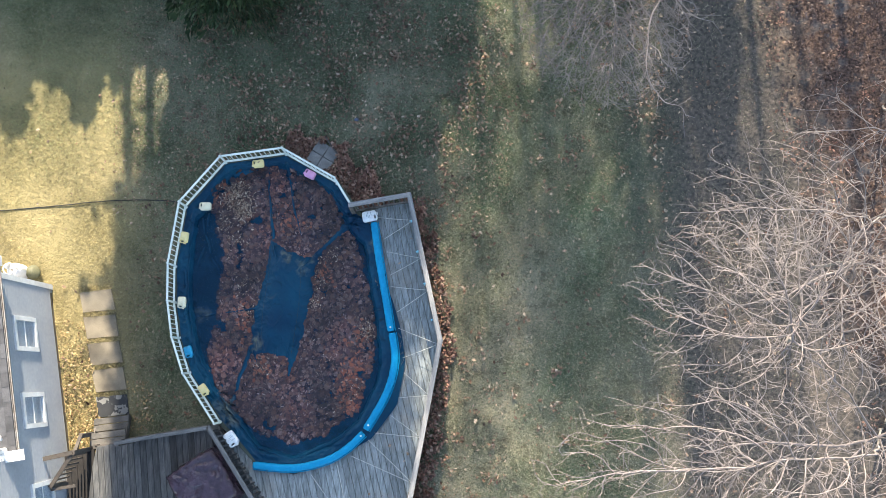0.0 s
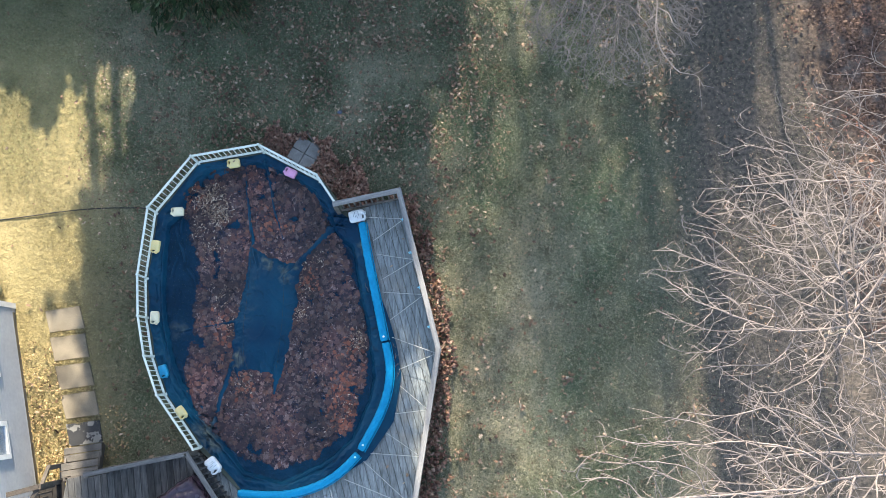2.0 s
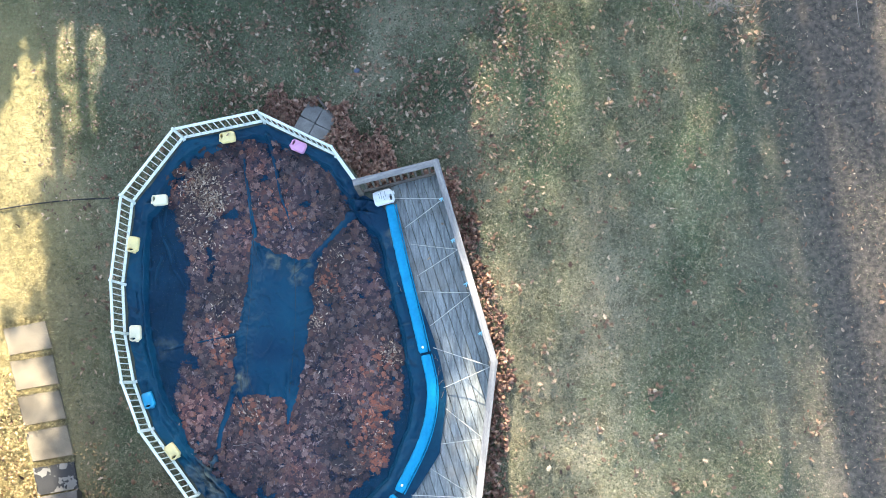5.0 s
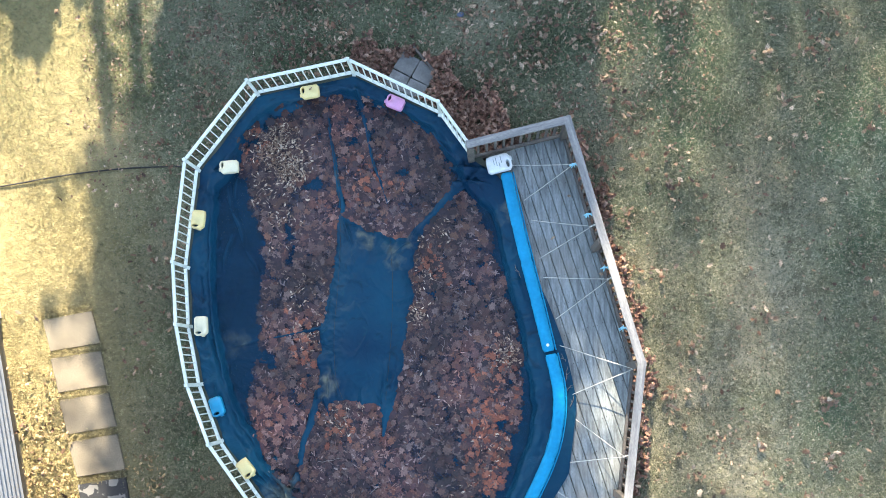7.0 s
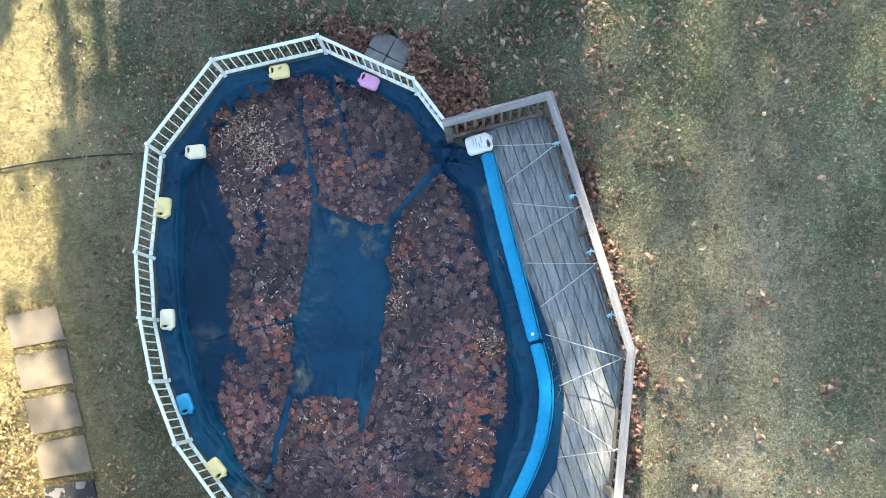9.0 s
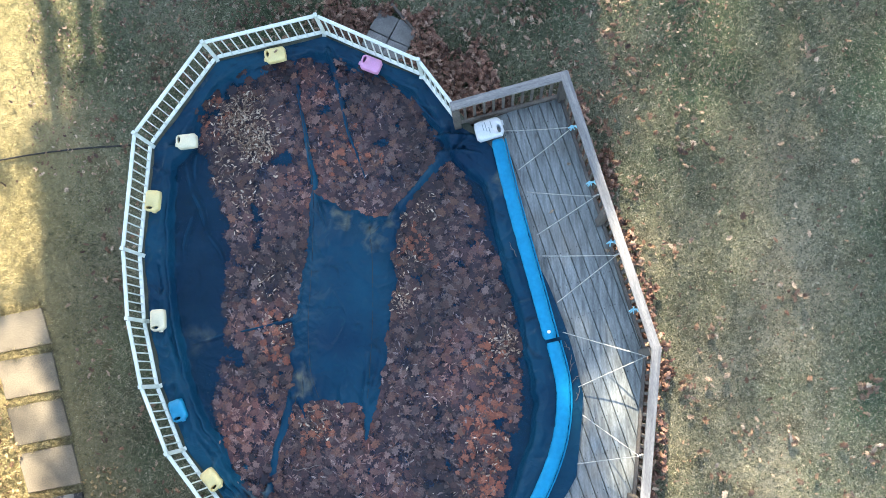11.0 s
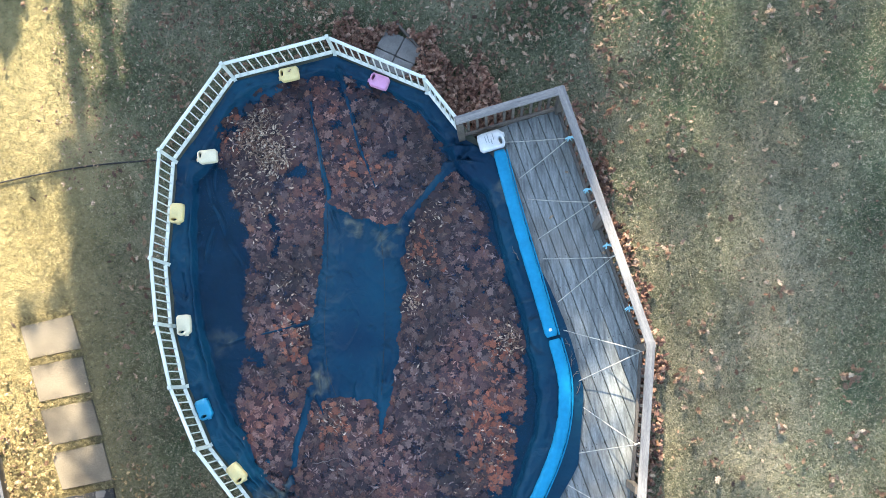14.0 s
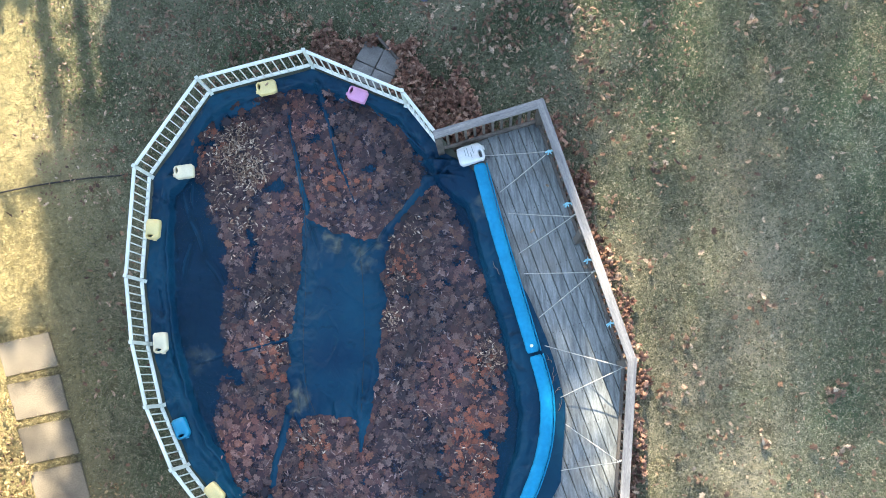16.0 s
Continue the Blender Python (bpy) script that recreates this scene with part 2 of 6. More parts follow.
def tarp_mat():
    """Navy woven tarp: creases, teal wear, pale dried silt in a few places, and sky sheen painted near the deck."""
    m = bpy.data.materials.new("navy_tarp")
    m.use_nodes = True
    n, l = m.node_tree.nodes, m.node_tree.links
    b = n["Principled BSDF"]
    b.inputs["Roughness"].default_value, b.inputs["Specular IOR Level"].default_value = 0.4, 0.13
    tc = n.new("ShaderNodeTexCoord")

    def tex(scale, detail, stretch=(1, 1, 1), lo=0.3, hi=0.7, distort=0.0):
        mp, t, r = n.new("ShaderNodeMapping"), n.new("ShaderNodeTexNoise"), n.new("ShaderNodeMapRange")
        mp.inputs["Scale"].default_value = stretch
        l.new(tc.outputs["Object"], mp.inputs[0]), l.new(mp.outputs[0], t.inputs["Vector"])
        t.inputs["Scale"].default_value, t.inputs["Detail"].default_value, t.inputs["Distortion"].default_value = scale, detail, distort
        r.inputs["From Min"].default_value, r.inputs["From Max"].default_value = lo, hi
        l.new(t.outputs["Fac"], r.inputs["Value"])
        return r.outputs[0]

    def math_node(op, a, c):
        x = n.new("ShaderNodeMath")
        x.operation = op
        for k, v in enumerate((a, c)):
            if isinstance(v, (int, float)):
                x.inputs[k].default_value = v
            else:
                l.new(v, x.inputs[k])
        return x.outputs[0]

    def blend(a, c, f):
        x = n.new("ShaderNodeMix")
        x.data_type = "RGBA"
        for key, v in (("A", a), ("B", c)):
            if isinstance(v, tuple):
                x.inputs[key].default_value = (*v, 1)
            else:
                l.new(v, x.inputs[key])
        l.new(f, x.inputs["Factor"])
        return x.outputs["Result"]

    col = blend((0.0012, 0.02, 0.05), (0.004, 0.059, 0.103), tex(0.8, 4))
    col = blend(col, (0.004, 0.05, 0.075), tex(9, 5, (1, 1, 1), 0.6, 0.85, 1.5))
    col = blend(col, (0.0015, 0.008, 0.018), tex(4, 4, (1, 1, 1), 0.6, 0.85, 0.8))
    silt = tex(6, 6, (1, 1, 1), 0.34, 0.7, 0.4)
    wob, less, more = n.new("ShaderNodeTexNoise"), n.new("ShaderNodeVectorMath"), n.new("ShaderNodeVectorMath")
    wob.inputs["Scale"].default_value, wob.inputs["Detail"].default_value = 4.5, 5
    less.operation, more.operation = "SUBTRACT", "MULTIPLY_ADD"
    less.inputs[1].default_value, more.inputs[1].default_value = (0.5, 0.5, 0.5), (0.5, 0.6, 0)
    l.new(tc.outputs["Object"], wob.inputs["Vector"]), l.new(wob.outputs["Color"], less.inputs[0])
    l.new(less.outputs[0], more.inputs[0]), l.new(tc.outputs["Object"], more.inputs[2])
    # the spot at (-1.15, -2.6) also paints pale sky reflected in the crumples
    for cx, cy, r in ((0.58, 0.72, 0.17), (0.86, 0.97, 0.15), (0.2, 1.0, 0.13), (-0.47, -0.95, 0.17), (-1.15, -2.6, 0.4), (-0.14, 1.95, 0.1), (2.28, 1.25, 0.2), (-1.75, -0.3, 0.2)):
        d = n.new("ShaderNodeVectorMath")
        d.operation = "DISTANCE"
        flat = n.new("ShaderNodeVectorMath")
        flat.operation = "MULTIPLY"
        flat.inputs[1].default_value = (1, 0.8, 0)
        l.new(more.outputs[0], flat.inputs[0]), l.new(flat.outputs[0], d.inputs[0])
        d.inputs[1].default_value = (cx, cy * 0.8, 0)
        near = n.new("ShaderNodeMapRange")
        near.inputs["From Min"].default_value, near.inputs["From Max"].default_value = r, 0.0
        l.new(d.outputs["Value"], near.inputs["Value"])
        col = blend(col, (0.2, 0.2, 0.14), math_node("MULTIPLY", math_node("MULTIPLY", near.outputs[0], silt), 0.9))
    l.new(col, b.inputs["Base Color"])
    folds = math_node("ABSOLUTE", math_node("SUBTRACT", tex(3.2, 3, (1, 1, 1), 0, 1, 1.2), 0.5), 0)
    fine = tex(14, 4, (1, 1, 1), 0, 1, 1.0)
    b1, b2 = n.new("ShaderNodeBump"), n.new("ShaderNodeBump")
    b1.inputs["Strength"].default_value, b1.inputs["Distance"].default_value = 0.35, 0.1
    b2.inputs["Strength"].default_value, b2.inputs["Distance"].default_value = 0.22, 0.02
    l.new(folds, b1.inputs["Height"]), l.new(fine, b2.inputs["Height"])
    l.new(b1.outputs[0], b2.inputs["Normal"]), l.new(b2.outputs[0], b.inputs["Normal"])
    return m


M_CRUMB = leaf_mat("leaf_crumbs", [(0.0164, 0.0096, 0.0132), (0.0820, 0.0480, 0.0480), (0.2100, 0.1500, 0.1400), (0.0410, 0.0230, 0.0240), (0.1066, 0.0576, 0.0480), (0.2600, 0.2000, 0.1800)], 0.6, 0.5, 0.5)
M_PALE = leaf_mat("bleached_leaves", [(0.184, 0.101, 0.066), (0.437, 0.315, 0.220), (0.081, 0.040, 0.027), (0.644, 0.517, 0.387), (0.345, 0.213, 0.140), (0.115, 0.050, 0.032)], 0.6, 0.3)
M_BED = leaf_mat("rotting_leaves", [(0.015, 0.008, 0.013), (0.033, 0.014, 0.018), (0.010, 0.006, 0.012), (0.045, 0.020, 0.022), (0.022, 0.012, 0.020)], 0.6, 0.4, speck=0.25)
M_RUST = leaf_mat("rust_leaves", [(0.176, 0.044, 0.022), (0.252, 0.076, 0.038), (0.113, 0.030, 0.017), (0.302, 0.108, 0.060), (0.202, 0.055, 0.025)], 0.6, 0.35, speck=0.28)
M_RUSSET = leaf_mat("russet_leaves", [(0.082, 0.040, 0.024), (0.213, 0.116, 0.067), (0.139, 0.065, 0.034), (0.295, 0.185, 0.114), (0.172, 0.086, 0.048), (0.344, 0.241, 0.162)], 0.7, 0.3)
M_GOLD = leaf_mat("golden_leaves", [(0.2, 0.13, 0.055), (0.42, 0.29, 0.13), (0.12, 0.07, 0.03), (0.5, 0.37, 0.19), (0.3, 0.19, 0.08)], 0.7, 0.25)
M_LITTER = leaf_mat("leaf_litter", [(0.035, 0.021, 0.018), (0.09, 0.053, 0.04), (0.14, 0.088, 0.068), (0.055, 0.032, 0.026), (0.18, 0.12, 0.09), (0.11, 0.056, 0.038)], 0.75, 0.4, 0.35)
M_TARP = tarp_mat()


def water_mat():
    """Thin murky water: mostly clear, with silt hanging in it in patches, and a glossy face."""
    m = bpy.data.materials.new("murky_water")
    m.use_nodes = True
    n, l = m.node_tree.nodes, m.node_tree.links
    n.remove(n["Principled BSDF"])
    clear, silt, gloss = n.new("ShaderNodeBsdfTransparent"), n.new("ShaderNodeBsdfDiffuse"), n.new("ShaderNodeBsdfGlossy")
    clear.inputs["Color"].default_value = (0.9, 0.93, 0.97, 1)
    silt.inputs["Color"].default_value = (0.01, 0.042, 0.08, 1)
    gloss.inputs["Roughness"].default_value = 0.12
    tc, ns, r = n.new("ShaderNodeTexCoord"), n.new("ShaderNodeTexNoise"), n.new("ShaderNodeMapRange")
    ns.inputs["Scale"].default_value, ns.inputs["Detail"].default_value, ns.inputs["Distortion"].default_value = 2.4, 5, 0.6
    r.inputs["From Min"].default_value, r.inputs["From Max"].default_value = 0.35, 0.72
    r.inputs["To Min"].default_value, r.inputs["To Max"].default_value = 0.16, 0.5
    l.new(tc.outputs["Object"], ns.inputs["Vector"]), l.new(ns.outputs["Fac"], r.inputs["Value"])
    a, b, fr, bp, rip = n.new("ShaderNodeMixShader"), n.new("ShaderNodeMixShader"), n.new("ShaderNodeFresnel"), n.new("ShaderNodeBump"), n.new("ShaderNodeTexNoise")
    fr.inputs["IOR"].default_value = 1.14
    rip.inputs["Scale"].default_value = 9
    bp.inputs["Strength"].default_value, bp.inputs["Distance"].default_value = 0.15, 0.02
    l.new(tc.outputs["Object"], rip.inputs["Vector"]), l.new(rip.outputs["Fac"], bp.inputs["Height"]), l.new(bp.outputs[0], gloss.inputs["Normal"])
    l.new(r.outputs[0], a.inputs[0]), l.new(clear.outputs[0], a.inputs[1]), l.new(silt.outputs[0], a.inputs[2])
    l.new(fr.outputs[0], b.inputs[0]), l.new(a.outputs[0], b.inputs[1]), l.new(gloss.outputs[0], b.inputs[2])
    l.new(b.outputs[0], n["Material Output"].inputs["Surface"])
    return m


M_WATER = water_mat()
M_LEDGE = mat("pool_ledge_grey", (0.07, 0.08, 0.055), (0.035, 0.045, 0.03), rough=0.6, scale=5)
M_POOLWALL = mat("pool_wall_steel", (0.45, 0.5, 0.52), (0.35, 0.4, 0.42), rough=0.4, scale=3)
M_WHITE = mat("white_resin", (0.73, 0.77, 0.71), (0.58, 0.63, 0.56), rough=0.4, scale=3, fine=25, bump=0.05, grain=0.06)
M_TUBE = mat("blue_vinyl", (0.0, 0.255, 0.46), (0.0, 0.22, 0.4), spec=0.12, rough=0.45, scale=4, fine=18, bump=0.25, depth=0.02, grain=0.08)
M_WOOD = mat("weathered_board", (0.255, 0.277, 0.272), (0.118, 0.129, 0.127), rough=0.8, scale=3.5, fine=30, bump=0.5, spread=0.22, stretch=(8, 1, 8), grain=0.3, depth=0.004)


def knots(m):
    """Dark knots and stains along the boards."""
    n, l = m.node_tree.nodes, m.node_tree.links
    sock = n["Principled BSDF"].inputs["Base Color"]
    src = sock.links[0].from_socket
    tc, mp, vo, r, mx = n.new("ShaderNodeTexCoord"), n.new("ShaderNodeMapping"), n.new("ShaderNodeTexVoronoi"), n.new("ShaderNodeMapRange"), n.new("ShaderNodeMix")
    mp.inputs["Scale"].default_value = (1, 0.6, 1)
    vo.inputs["Scale"].default_value = 4.5
    r.inputs["From Min"].default_value, r.inputs["From Max"].default_value, r.inputs["To Min"].default_value, r.inputs["To Max"].default_value = 0.04, 0.11, 0.75, 0.0
    mx.data_type = "RGBA"
    mx.inputs["B"].default_value = (0.06, 0.055, 0.05, 1)
    l.new(tc.outputs["Object"], mp.inputs[0]), l.new(mp.outputs[0], vo.inputs["Vector"]), l.new(vo.outputs["Distance"], r.inputs["Value"])
    ns, r2, m2 = n.new("ShaderNodeTexNoise"), n.new("ShaderNodeMapRange"), n.new("ShaderNodeMix")
    ns.inputs["Scale"].default_value, ns.inputs["Detail"].default_value = 1.6, 6
    r2.inputs["From Min"].default_value, r2.inputs["From Max"].default_value, r2.inputs["To Max"].default_value = 0.52, 0.72, 0.5
    m2.data_type = "RGBA"
    m2.inputs["B"].default_value = (0.24, 0.205, 0.165, 1)
    l.new(tc.outputs["Object"], ns.inputs["Vector"]), l.new(ns.outputs["Fac"], r2.inputs["Value"])
    l.new(src, m2.inputs["A"]), l.new(r2.outputs[0], m2.inputs["Factor"])
    l.new(m2.outputs["Result"], mx.inputs["A"]), l.new(r.outputs[0], mx.inputs["Factor"]), l.new(mx.outputs["Result"], sock)


knots(M_WOOD)
M_OLDWOOD = mat("old_brown_board", (0.098, 0.096, 0.092), (0.044, 0.045, 0.046), rough=0.85, scale=3.5, fine=30, bump=0.5, spread=0.5, stretch=(8, 1, 8), grain=0.3, depth=0.004)
M_RAIL = mat("weathered_rail", (0.27, 0.255, 0.238), (0.15, 0.147, 0.145), rough=0.8, scale=3.2, fine=28, bump=0.4, spread=0.1, grain=0.32, stretch=(0.7, 8, 8), depth=0.004)
M_OLDRAIL = mat("dark_weathered_rail", (0.15, 0.146, 0.142), (0.085, 0.084, 0.083), rough=0.85, scale=3.2, fine=28, bump=0.4, spread=0.1, grain=0.32, stretch=(0.7, 8, 8), depth=0.004)
M_BAL = mat("baluster_wood", (0.135, 0.115, 0.098), (0.085, 0.075, 0.066), rough=0.85, scale=6, fine=50, bump=0.4, spread=0.2, depth=0.004)
M_DARKWOOD = mat("dark_stained_wood", (0.085, 0.07, 0.058), (0.05, 0.042, 0.036), rough=0.8, scale=6, fine=50, bump=0.4, depth=0.004)
# near black, to give boards the darkness of a shaded gap
M_GAPSHADE = mat("gap_shade_boards", (0.022, 0.018, 0.016), (0.014, 0.012, 0.011), rough=0.8, scale=6, fine=50, bump=0.4, depth=0.004)
M_GUTTER = mat("weathered_gutter", (0.33, 0.315, 0.3), (0.2, 0.17, 0.15), rough=0.6, scale=5, fine=30, bump=0.1)
M_STEP = mat("worn_step", (0.165, 0.15, 0.13), (0.095, 0.088, 0.078), rough=0.85, scale=5, fine=40, bump=0.4, spread=0.15, depth=0.004)
M_ROPE = mat("white_cord", (0.6, 0.58, 0.52), rough=0.8, scale=30, fine=200, bump=0.2)
M_BLUEROPE = mat("blue_cord", (0.2, 0.56, 0.7), (0.36, 0.66, 0.74), rough=0.8, scale=30, fine=200, bump=0.2)
M_SIDING = mat("vinyl_siding", (0.3, 0.315, 0.335), (0.26, 0.275, 0.3), rough=0.5, scale=1.2, fine=12, bump=0.05, grain=0.06)
M_TRIM = mat("white_trim", (0.72, 0.72, 0.72), (0.58, 0.58, 0.58), rough=0.45, scale=3, fine=20, bump=0.03, grain=0.05)
M_SHINGLE = mat("asphalt_shingle", (0.088, 0.086, 0.09), (0.055, 0.054, 0.057), rough=0.95, scale=5, fine=150, bump=0.5, spread=0.25, grain=0.3)
M_CONCRETE = mat("concrete_slab", (0.22, 0.185, 0.132), (0.135, 0.115, 0.085), rough=0.9, scale=2.5, fine=60, bump=0.25, spread=0.08, depth=0.005)
M_PATCHED = mat("patched_slab", (0.022, 0.024, 0.027), (0.035, 0.036, 0.038), rough=0.7, scale=5, fine=60, bump=0.3)
_n, _l = M_PATCHED.node_tree.nodes, M_PATCHED.node_tree.links
_p = _n["Principled BSDF"].inputs["Base Color"]
_tc, _ns, _mr, _mx = _n.new("ShaderNodeTexCoord"), _n.new("ShaderNodeTexNoise"), _n.new("ShaderNodeMapRange"), _n.new("ShaderNodeMix")
_ns.inputs["Scale"].default_value, _ns.inputs["Detail"].default_value = 4.2, 3
_mr.inputs["From Min"].default_value, _mr.inputs["From Max"].default_value = 0.555, 0.575
_mx.data_type = "RGBA"
_mx.inputs["B"].default_value = (0.2, 0.195, 0.18, 1)
_l.new(_tc.outputs["Object"], _ns.inputs["Vector"]), _l.new(_ns.outputs["Fac"], _mr.inputs["Value"])
_l.new(_p.links[0].from_socket, _mx.inputs["A"]), _l.new(_mr.outputs[0], _mx.inputs["Factor"]), _l.new(_mx.outputs["Result"], _p)
M_COVER = mat("purple_brown_cover", (0.04, 0.022, 0.034), (0.06, 0.036, 0.05), rough=0.25, scale=2.5, fine=8, bump=0.7, depth=0.06)
M_IRON = mat("black_iron", (0.02, 0.02, 0.022), rough=0.5, scale=8, fine=60)
M_HOSE = mat("black_hose", (0.018, 0.018, 0.018), rough=0.6, scale=8, fine=60)
M_BARK = mat("pale_bark", (0.26, 0.23, 0.2), (0.16, 0.14, 0.125), rough=0.9, scale=4, fine=60, bump=0.5)
M_TWIG = mat("twig_bark", (0.235, 0.195, 0.18), (0.14, 0.115, 0.105), rough=0.9, scale=3, fine=60, bump=0)
M_DARKBARK = mat("conifer_bark", (0.1, 0.075, 0.055), rough=0.9, scale=6, fine=40, bump=0.5)
M_NEEDLE = mat("conifer_needles", (0.02, 0.045, 0.016), (0.04, 0.065, 0.022), rough=0.7, scale=1.5, fine=12, bump=0, spread=0.4, island=True)
M_GLASS = bpy.data.materials.new("window_glass")
M_GLASS.use_nodes = True
_g = M_GLASS.node_tree.nodes["Principled BSDF"]
_g.inputs["Base Color"].default_value, _g.inputs["Roughness"].default_value = (0.8, 0.85, 0.9, 1), 0.02
_g.inputs["Transmission Weight"].default_value = 1.0
_g.inputs["IOR"].default_value = 1.12
M_GLASS.node_tree.nodes["Principled BSDF"].inputs["Specular IOR Level"].default_value = 0.5
M_CURTAIN = mat("pale_curtain", (0.5, 0.53, 0.57), (0.44, 0.47, 0.51), rough=0.9, scale=1.5, fine=30, grain=0.06, bump=0.05)
M_YELLOW = mat("pale_yellow_plastic", (0.78, 0.62, 0.27), (0.7, 0.57, 0.28), rough=0.4, scale=9, fine=50, bump=0.05, grain=0.06)
M_CREAM = mat("cream_plastic", (0.75, 0.67, 0.46), (0.68, 0.61, 0.43), rough=0.4, scale=9, fine=50, bump=0.05, grain=0.06)
M_PINK = mat("pink_plastic", (0.66, 0.3, 0.5), (0.58, 0.28, 0.45), rough=0.4, scale=9, fine=50, bump=0.05, grain=0.06)
M_JUGBLUE = mat("blue_plastic", (0.0, 0.26, 0.45), (0.0, 0.22, 0.38), rough=0.35, scale=9, fine=50, bump=0.05, grain=0.06)
M_JUGWHITE = mat("white_plastic", (0.74, 0.76, 0.76), (0.66, 0.69, 0.7), rough=0.4, scale=9, fine=50, bump=0.05, grain=0.05)
M_DARK = mat("dark_print", (0.28, 0.36, 0.36), rough=0.6)
M_STONE = mat("grey_paver", (0.23, 0.225, 0.21), (0.16, 0.155, 0.145), rough=0.9, scale=6, fine=70, bump=0.3, spread=0.1)
M_OLIVE = mat("olive_cover", (0.13, 0.125, 0.07), (0.09, 0.09, 0.05), rough=0.7, scale=5)


# ---------------------------------------------------------------- building helpers
def finish(bm, name, material, smooth=False):
    me = bpy.data.meshes.new(name)
    bmesh.ops.recalc_face_normals(bm, faces=bm.faces)
    bm.to_mesh(me)
    bm.free()
    me.materials.append(material)
    if smooth:
        me.polygons.foreach_set("use_smooth", [True] * len(me.polygons))
    return me


def thing(name, at, label, category, group="", kind=""):
    """An empty at the base of a thing, that carries its parts."""
    e = new(name)
    e.location, e.empty_display_size = at, 0.1
    return tagged(e, label, category, group, kind)


def part(name, bm, material, parent, label="", smooth=False, local=False):
    """One mesh under a thing or part. Built in world places unless local."""
    ob = new(name, finish(bm, name, material, smooth) if isinstance(bm, bmesh.types.BMesh) else bm)
    ob.parent = parent
    if not local and parent.parent is None:
        ob.matrix_parent_inverse = Matrix.Translation(-parent.location)
    return tagged(ob, label)


def box(bm, size, m, bevel=0.0):
    made = bmesh.ops.create_cube(bm, size=1.0, matrix=m @ Matrix.Diagonal((*size, 1)))
    if bevel:
        edges = list({e for v in made["verts"] for e in v.link_edges})
        bmesh.ops.bevel(bm, geom=edges, offset=bevel, segments=2, affect="EDGES")
    return bm


def beam(a, b, wide, high, bevel=0.004, bm=None):
    """A squared bar from a to b; wide lies level, high stands up."""
    bm = bm or bmesh.new()
    a, b = Vector(a), Vector(b)
    d = b - a
    m = Matrix.Translation((a + b) / 2) @ d.to_track_quat("X", "Z").to_matrix().to_4x4()
    return box(bm, (d.length, wide, high), m, bevel)


def prism(corners, z0, z1, bevel=0.0, bm=None):
    """A flat slab with the plan given, from z0 up to z1."""
    bm = bm or bmesh.new()
    low = [bm.verts.new((x, y, z0)) for x, y in corners]
    high = [bm.verts.new((x, y, z1)) for x, y in corners]
    n = len(corners)
    bm.faces.new(low[::-1])
    top = bm.faces.new(high)
    for i in range(n):
        bm.faces.new((low[i], low[(i + 1) % n], high[(i + 1) % n], high[i]))
    if bevel:
        bmesh.ops.bevel(bm, geom=list(top.edges), offset=bevel, segments=1, affect="EDGES")
    return bm


def tube(points, radius, sides=8, bm=None, caps=True):
    """A round tube along points; radius is a number or one for each point."""
    bm = bm or bmesh.new()
    pts = [Vector(p) for p in points]
    rr = radius if isinstance(radius, (list, tuple)) else [radius] * len(pts)
    rings, side = [], None
    for i, p in enumerate(pts):
        d = (pts[min(i + 1, len(pts) - 1)] - pts[max(i - 1, 0)]).normalized()
        if side is None:
            side = d.orthogonal().normalized()
        side = (side - d * side.dot(d)).normalized()
        up = d.cross(side)
        rings.append([bm.verts.new(p + (side * math.cos(a) + up * math.sin(a)) * rr[i]) for a in (2 * math.pi * k / sides for k in range(sides))])
    for r0, r1 in zip(rings, rings[1:]):
        for k in range(sides):
            bm.faces.new((r0[k], r0[(k + 1) % sides], r1[(k + 1) % sides], r1[k]))
    if caps:
        bm.faces.new(rings[0][::-1]), bm.faces.new(rings[-1])
    return bm


def spline(points, steps=12, closed=False):
    """A smooth line through points."""
    pts, out, n = [Vector(p) for p in points], [], len(points)
    for i in range(n if closed else n - 1):
        if closed:
            p0, p1, p2, p3 = (pts[(i + k) % n] for k in (-1, 0, 1, 2))
        else:
            p0, p1, p2, p3 = (pts[min(max(i + k, 0), n - 1)] for k in (-1, 0, 1, 2))
        for k in range(steps):
            t = k / steps
            out.append(0.5 * (2 * p1 + (p2 - p0) * t + (2 * p0 - 5 * p1 + 4 * p2 - p3) * t * t + (3 * p1 - p0 - 3 * p2 + p3) * t ** 3))
    if not closed:
        out.append(pts[-1])
    return out


def inside(x, y, poly):
    hit = False
    for (x0, y0), (x1, y1) in zip(poly, poly[1:] + poly[:1]):
        if (y0 > y) != (y1 > y) and x < (x1 - x0) * (y - y0) / (y1 - y0) + x0:
            hit = not hit
    return hit


def soup(name, verts, faces, material, label="", category="", smooth=False):
    """One mesh of very many small pieces."""
    me = bpy.data.meshes.new(name)
    me.vertices.add(len(verts))
    me.vertices.foreach_set("co", np.asarray(verts, np.float32).ravel())
    faces = np.asarray(faces, np.int32)
    k = faces.shape[1]
    me.loops.add(faces.size)
    me.loops.foreach_set("vertex_index", faces.ravel())
    me.polygons.add(len(faces))
    me.polygons.foreach_set("loop_start", np.arange(0, faces.size, k, dtype=np.int32))
    me.polygons.foreach_set("loop_total", np.full(len(faces), k, np.int32))
    if smooth:
        me.polygons.foreach_set("use_smooth", np.ones(len(faces), bool))
    me.update(calc_edges=True)
    me.materials.append(material)
    return tagged(new(name, me), label, category, kind="stuff") if label else me


